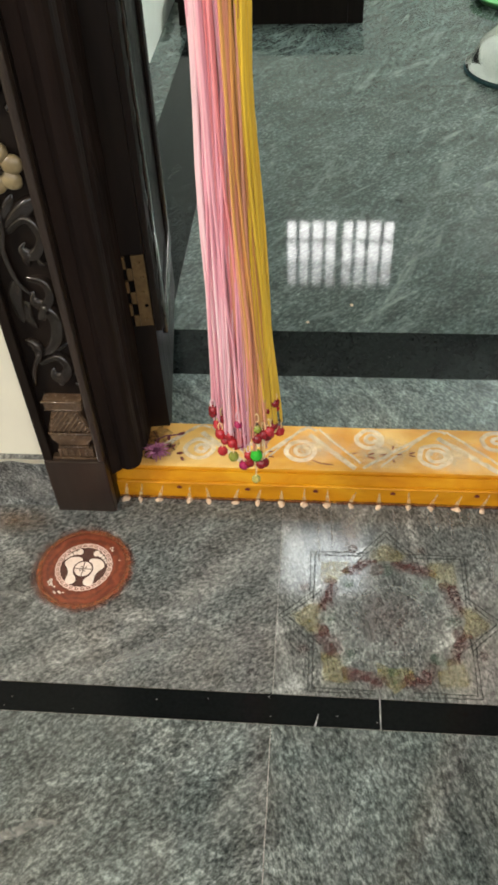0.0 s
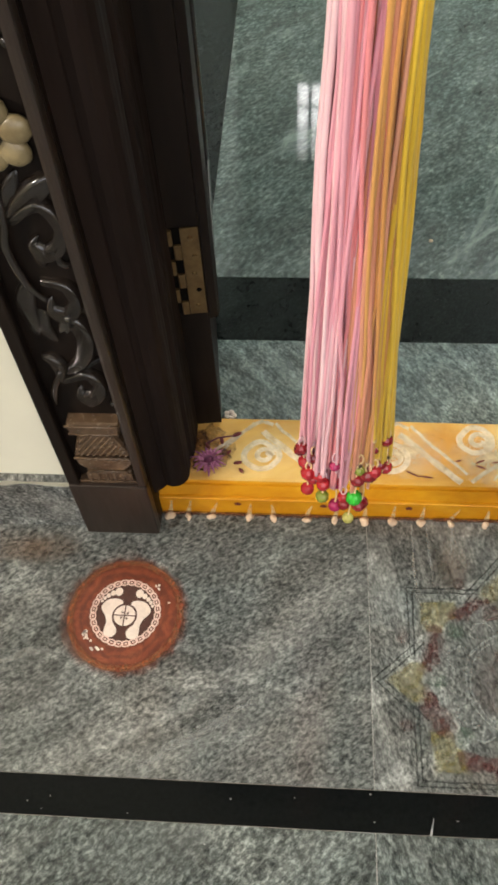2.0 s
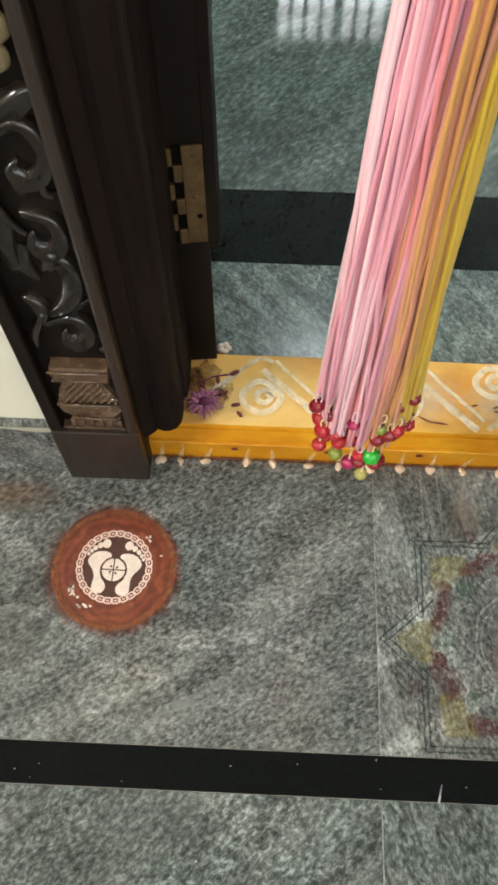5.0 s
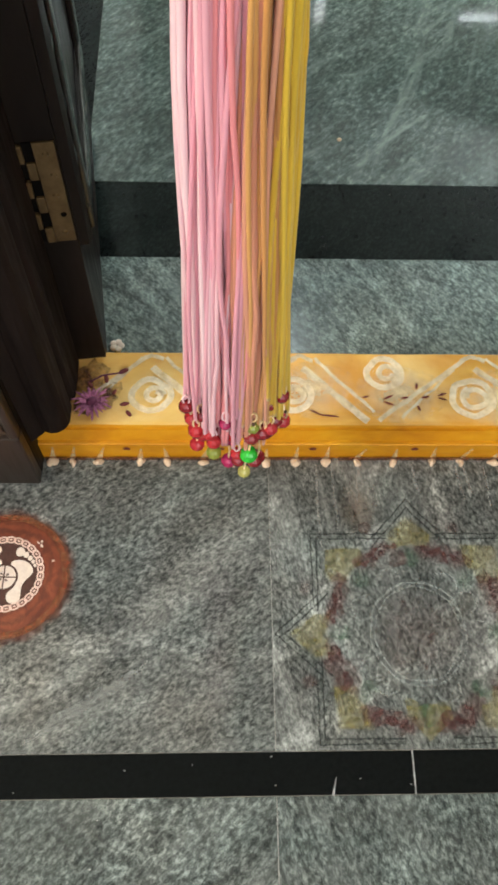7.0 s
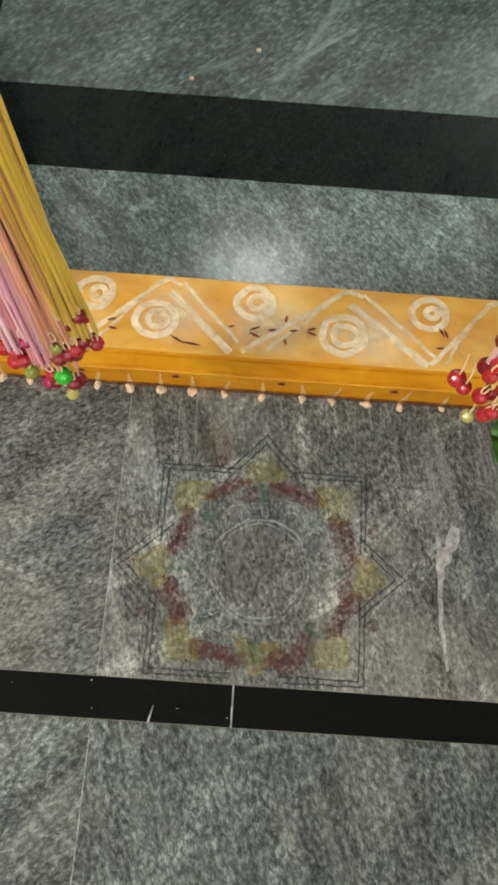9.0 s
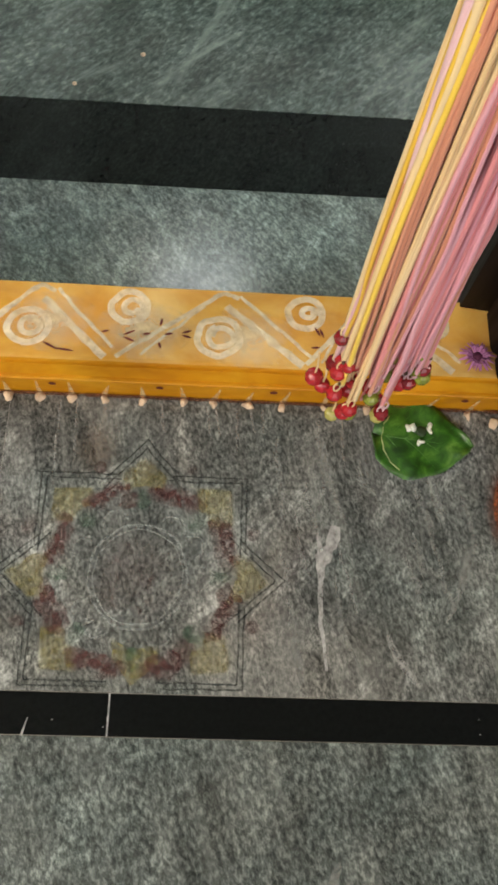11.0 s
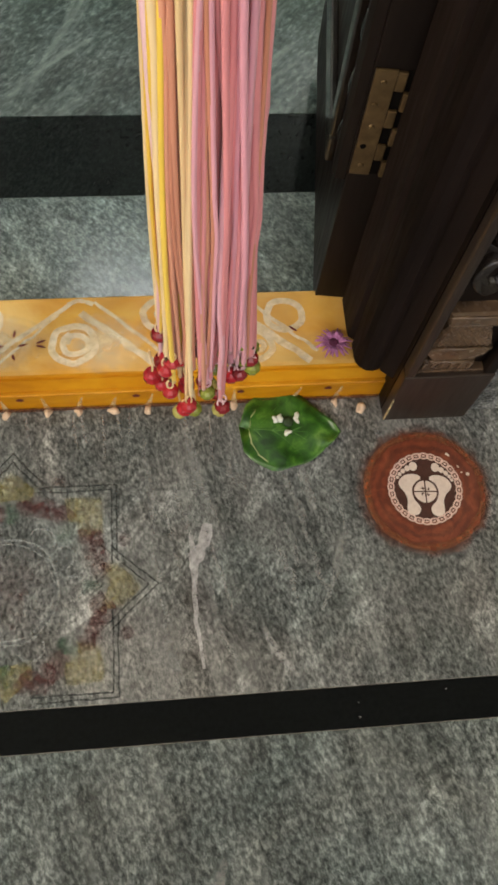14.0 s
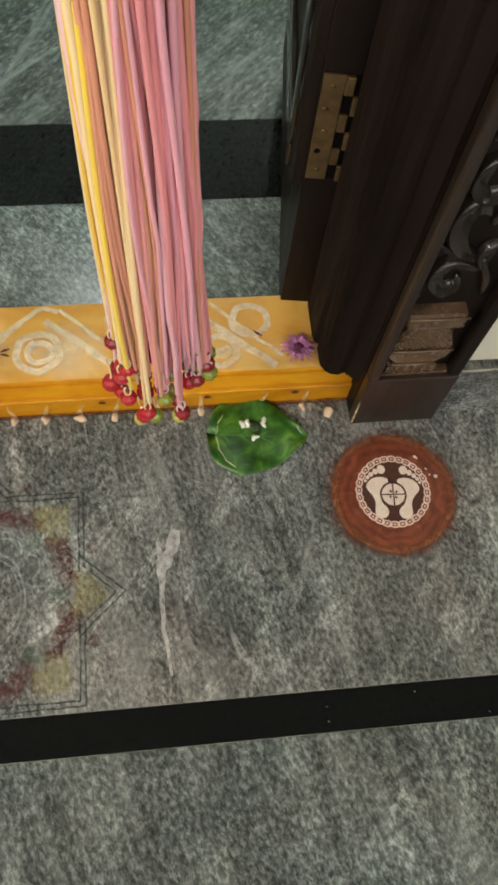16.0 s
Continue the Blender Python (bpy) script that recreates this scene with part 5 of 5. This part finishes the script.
# red powder at the sill's end, darkened to paint in the jamb's shadow
grime = thing("powder_and_shade", "dark red powder and painted shade on the end of the sill", "stain", at=(-0.290, 1.010, TOP + 0.0012))
for k, (x, y, rx, ry) in enumerate(((-0.020, 0.006, 0.030, 0.036), (0.012, -0.014, 0.030, 0.020), (0.006, 0.026, 0.024, 0.020), (0.036, 0.004, 0.014, 0.011))):
    part("grime", disc(bmesh.new(), x, y, rx, ry, 0.0002 * k, 26, 0.3 * k, 0.5), GRIME_SHADE, grime)
for x, y in ((0.125, 1.010), (0.262, 1.005), (0.010, 1.016)):
    dust = thing("chalk_smudge", "rubbed chalk dust on the yellow sill", "stain", "chalk smudges on the sill", at=(x, y, TOP))
    part("dust", disc(bmesh.new(), 0, 0, 0.066, 0.044, 0.0003, 30), CHALK_DUST, dust)
rust = thing("brown_stain", "brown damp stain at the foot of the skirting", "stain", at=(-0.54, 0.884, 0.0))
part("stain", disc(bmesh.new(), 0, 0, 0.105, 0.036, 0.0005, 24), DAMP, rust)


# ---- betel leaf, small flowers ----
def heart_leaf(cx, cy, size, turn):
    l = thing("betel_leaf", "glossy green heart-shaped betel leaf lying on the granite", "leaf", at=(cx, cy, 0.004))
    l.rotation_euler = (0, 0, radians(turn))
    bm = bmesh.new()
    nu, nv = 18, 6
    rows = []
    for i in range(nu + 1):
        u = i / nu
        x = -0.5 + u
        w = 0.47 * (math.sin(math.pi * u ** 0.62) ** 0.75 if 0 < u < 1 else 0.0)
        back = 0.10 * math.exp(-(u / 0.16) ** 2)
        row = []
        for j in range(-nv, nv + 1):
            s = j / nv
            xx = x - back * (abs(s) ** 1.2) + 0.02
            lift = 0.024 * abs(s) ** 1.4 + 0.020 * math.sin(11 * u + 3 * s) * abs(s) + 0.012 * u * u + 0.05 * max(0.0, 0.25 - u) * abs(s)
            edge = 1 + 0.03 * math.sin(17 * u + 4 * s) * abs(s)
            row.append(bm.verts.new((size * xx, size * w * s * edge, size * (lift * 1.3 + 0.015))))
        rows.append(row)
    for a, b in zip(rows, rows[1:]):
        for k in range(2 * nv):
            bm.faces.new((a[k], b[k], b[k + 1], a[k + 1]))
    bmesh.ops.remove_doubles(bm, verts=bm.verts, dist=1e-5)
    bmesh.ops.recalc_face_normals(bm, faces=bm.faces)
    blade = part("blade", bm, LEAF, l, "", True)
    so = blade.modifiers.new("thickness", "SOLIDIFY")
    so.thickness = 0.0007
    for s, v in ((0, 0), (1, 0), (-1, 0), (1, 1), (-1, 1), (1, 2), (-1, 2)):
        pts = []
        for k in range(9):
            u = k / 8
            if s == 0:
                x, y = -0.44 + 0.9 * u, 0.0
            else:
                x, y = -0.42 + 0.20 * v + u * (0.30 + 0.04 * v), s * (0.34 - 0.05 * v) * u ** 1.2
            lift = 0.020 * (abs(y) / 0.43) ** 1.4 * 1.3 + 0.026
            pts.append((size * x, size * y, size * lift))
        part("vein", tube(bmesh.new(), pts, lambda u: 0.0005 * (1.15 - u), 5), LEAF_VEIN, l, "pale raised leaf vein")
    rim = []
    for k in range(15):
        a = radians(150 + 6.5 * k)
        rim.append((size * (0.47 * math.cos(a) + 0.005) + 0.0012 * math.sin(2.1 * k), size * 0.455 * math.sin(a), 0.0058 + 0.0012 * math.sin(1.7 * k)))
    part("wilted_edge", tube(bmesh.new(), rim, lambda u: 0.0007 * (0.4 + abs(math.sin(9 * u))), 5), LEAF_CREAM, l, "pale wilted rim of the leaf", True)
    return l


heart_leaf(0.504, 0.900, 0.124, -6)
rr = random.Random(8)
bud = thing("jasmine_petals", "small white flower petals on the betel leaf", "flower", at=(0.497, 0.915, 0.0105))
for k in range(11):
    b = bmesh.new()
    ball(b, (0, 0, 0), 1, 1, 8, 5)
    bmesh.ops.scale(b, vec=(rr.uniform(0.004, 0.0065), rr.uniform(0.0022, 0.0034), 0.0016), verts=b.verts)
    bmesh.ops.rotate(b, cent=(0, 0, 0), matrix=Matrix.Rotation(rr.uniform(0, 6), 3, "Z"), verts=b.verts)
    cl = (-0.010, 0.005) if k < 6 else (0.008, 0.003) if k < 9 else (0.002, -0.013)
    off = (cl[0] + rr.uniform(-0.007, 0.007), cl[1] + rr.uniform(-0.006, 0.006))
    bmesh.ops.translate(b, vec=(off[0], off[1], rr.uniform(0, 0.002)), verts=b.verts)
    part("petal", b, PETAL_WHITE, bud, "", True)
part("stalk", ball(bmesh.new(), (0.002, -0.003, 0.0012), 0.0080, 0.35, 8, 5), simple("dark_green_stalk", (0.012, 0.03, 0.008), (0.02, 0.045, 0.012), 0.6), bud, "dark green flower base", True)


def aster(cx, cy, r, seed, label, petals):
    f = thing("aster_flower", label, "flower", "flowers at the ends of the sill", at=(cx, cy, TOP + 0.001))
    rg = random.Random(seed)
    for k in range(34):
        a = 2 * math.pi * k / 34 * 2 + rg.uniform(-0.1, 0.1)
        ln = r * rg.uniform(0.72, 1.05)
        lay = k % 3
        b = bmesh.new()
        pts = [(0.25 * ln, 0, 0.004 + lay * 0.002), (0.6 * ln, 0.0, 0.007 + lay * 0.003), (ln, 0, 0.003 + lay * 0.003)]
        rows = [(b.verts.new((x, -w, z)), b.verts.new((x, w, z)), b.verts.new((x, 0, z + 0.0008))) for (x, y, z), w in zip(pts, (0.0010, 0.0020, 0.0006))]
        for p, q in zip(rows, rows[1:]):
            b.faces.new((p[0], q[0], q[2], p[2]))
            b.faces.new((p[2], q[2], q[1], p[1]))
        bmesh.ops.rotate(b, cent=(0, 0, 0), matrix=Matrix.Rotation(a, 3, "Z"), verts=b.verts)
        part("petal", b, petals, f)
    part("flower_heart", ball(bmesh.new(), (0, 0, 0.006), r * 0.30, 0.7), PETAL_DARK, f, "dark dried flower centre", True)


aster(0.5575, 0.989, 0.024, 3, "small pinkish-purple aster flower on the yellow sill", PETAL_PURPLE)
aster(-0.280, 0.992, 0.027, 4, "wilted purple aster flower on the yellow sill", PETAL_WILTED_SHADED)
rg = random.Random(12)
twig = thing("dried_twig", "dried dark leaf twig beside the wilted flower", "twig", at=(-0.262, 1.030, TOP + 0.001))
part("stem", tube(bmesh.new(), [(-0.026, -0.006, 0.001), (-0.008, 0.004, 0.003), (0.020, 0.010, 0.002)], 0.0012, 5), PETAL_DARK, twig)
for x, y, a, ln in ((0.020, 0.012, 0.5, 0.016), (-0.002, 0.000, -1.4, 0.014), (-0.022, -0.010, 2.2, 0.012), (0.024, -0.038, 0.2, 0.014), (0.030, -0.052, -0.9, 0.012), (0.010, -0.020, 1.0, 0.010)):
    b = bmesh.new()
    ball(b, (0, 0, 0), 1, 1, 8, 5)
    bmesh.ops.scale(b, vec=(ln / 2, ln / 4.2, 0.0011), verts=b.verts)
    bmesh.ops.rotate(b, cent=(0, 0, 0), matrix=Matrix.Rotation(a, 3, "Z"), verts=b.verts)
    bmesh.ops.translate(b, vec=(x, y, 0.0018), verts=b.verts)
    part("dried_leaf", b, KUMKUM, twig, "curled dark red dried leaf", True)
petal = thing("fallen_petal", "pale fallen petal on the hall floor", "petal", at=(-0.262, 1.122, IN_Z + 0.001))
b = bmesh.new()
for k in range(5):
    ball(b, (0.006 * math.cos(1.26 * k), 0.006 * math.sin(1.26 * k), 0.001), 0.0055, 0.4, 8, 5)
part("petal", b, STAMP_CREAM, petal, "", True)
crumb = thing("white_crumb", "small white crumb on the hall floor", "crumb", at=(0.088, 1.535, IN_Z))
part("grain", ball(bmesh.new(), (0, 0, 0.002), 0.0042, 0.6, 8, 5), FLOUR, crumb)
crumb2 = thing("white_crumb", "small white crumb on the hall floor", "crumb", at=(-0.013, 1.468, IN_Z))
part("grain", ball(bmesh.new(), (0, 0, 0.002), 0.0038, 0.6, 8, 5), FLOUR, crumb2)


# ---- things deep in the hall ----
bench = thing("low_platform", "low dark wooden platform on the hall floor", "platform", at=(-0.20, 3.545, IN_Z))
part("top", boxm(-0.37, 0.37, -0.20, 0.20, 0.085, 0.115, 0.004), WOOD, bench)
for x in (-0.33, 0.33):
    part("runner", boxm(x - 0.03, x + 0.03, -0.19, 0.19, 0.0, 0.0848, 0.003), WOOD, bench)
part("front_rail", boxm(-0.2998, 0.2998, -0.19, -0.165, 0.0, 0.0846, 0.002), WOOD, bench)
# a thin dark disc paints the shadow that the bowl casts
shadow_ob = thing("bowl_shadow", "round dark teal disc painting the shadow under the steel bowl", "mat", at=(0.690, 2.895, IN_Z))
part("cloth", lathe(bmesh.new(), [(0.0, 0.0), (0.192, 0.0), (0.195, 0.004), (0.192, 0.009), (0.0, 0.010)], 44), TEAL_SHADOW, shadow_ob)
bowl = thing("steel_bowl", "polished stainless steel bowl turned over above its painted teal shadow", "bowl", at=(0.690, 2.900, IN_Z + 0.010))
part("shell", lathe(bmesh.new(), [(0.170, 0.0), (0.190, 0.001), (0.191, 0.006), (0.176, 0.010), (0.170, 0.035), (0.146, 0.085), (0.102, 0.120), (0.05, 0.138), (0.0, 0.142)], 48), STEEL, bowl, "", True)
tray = thing("plastic_tray", "shallow green plastic tray on the hall floor", "tray", at=(0.78, 3.60, IN_Z))
part("dish", lathe(bmesh.new(), [(0.0, 0.004), (0.14, 0.004), (0.17, 0.03), (0.178, 0.032), (0.172, 0.024), (0.145, 0.0), (0.0, 0.0)], 40), GREEN_PLASTIC, tray, "", True)
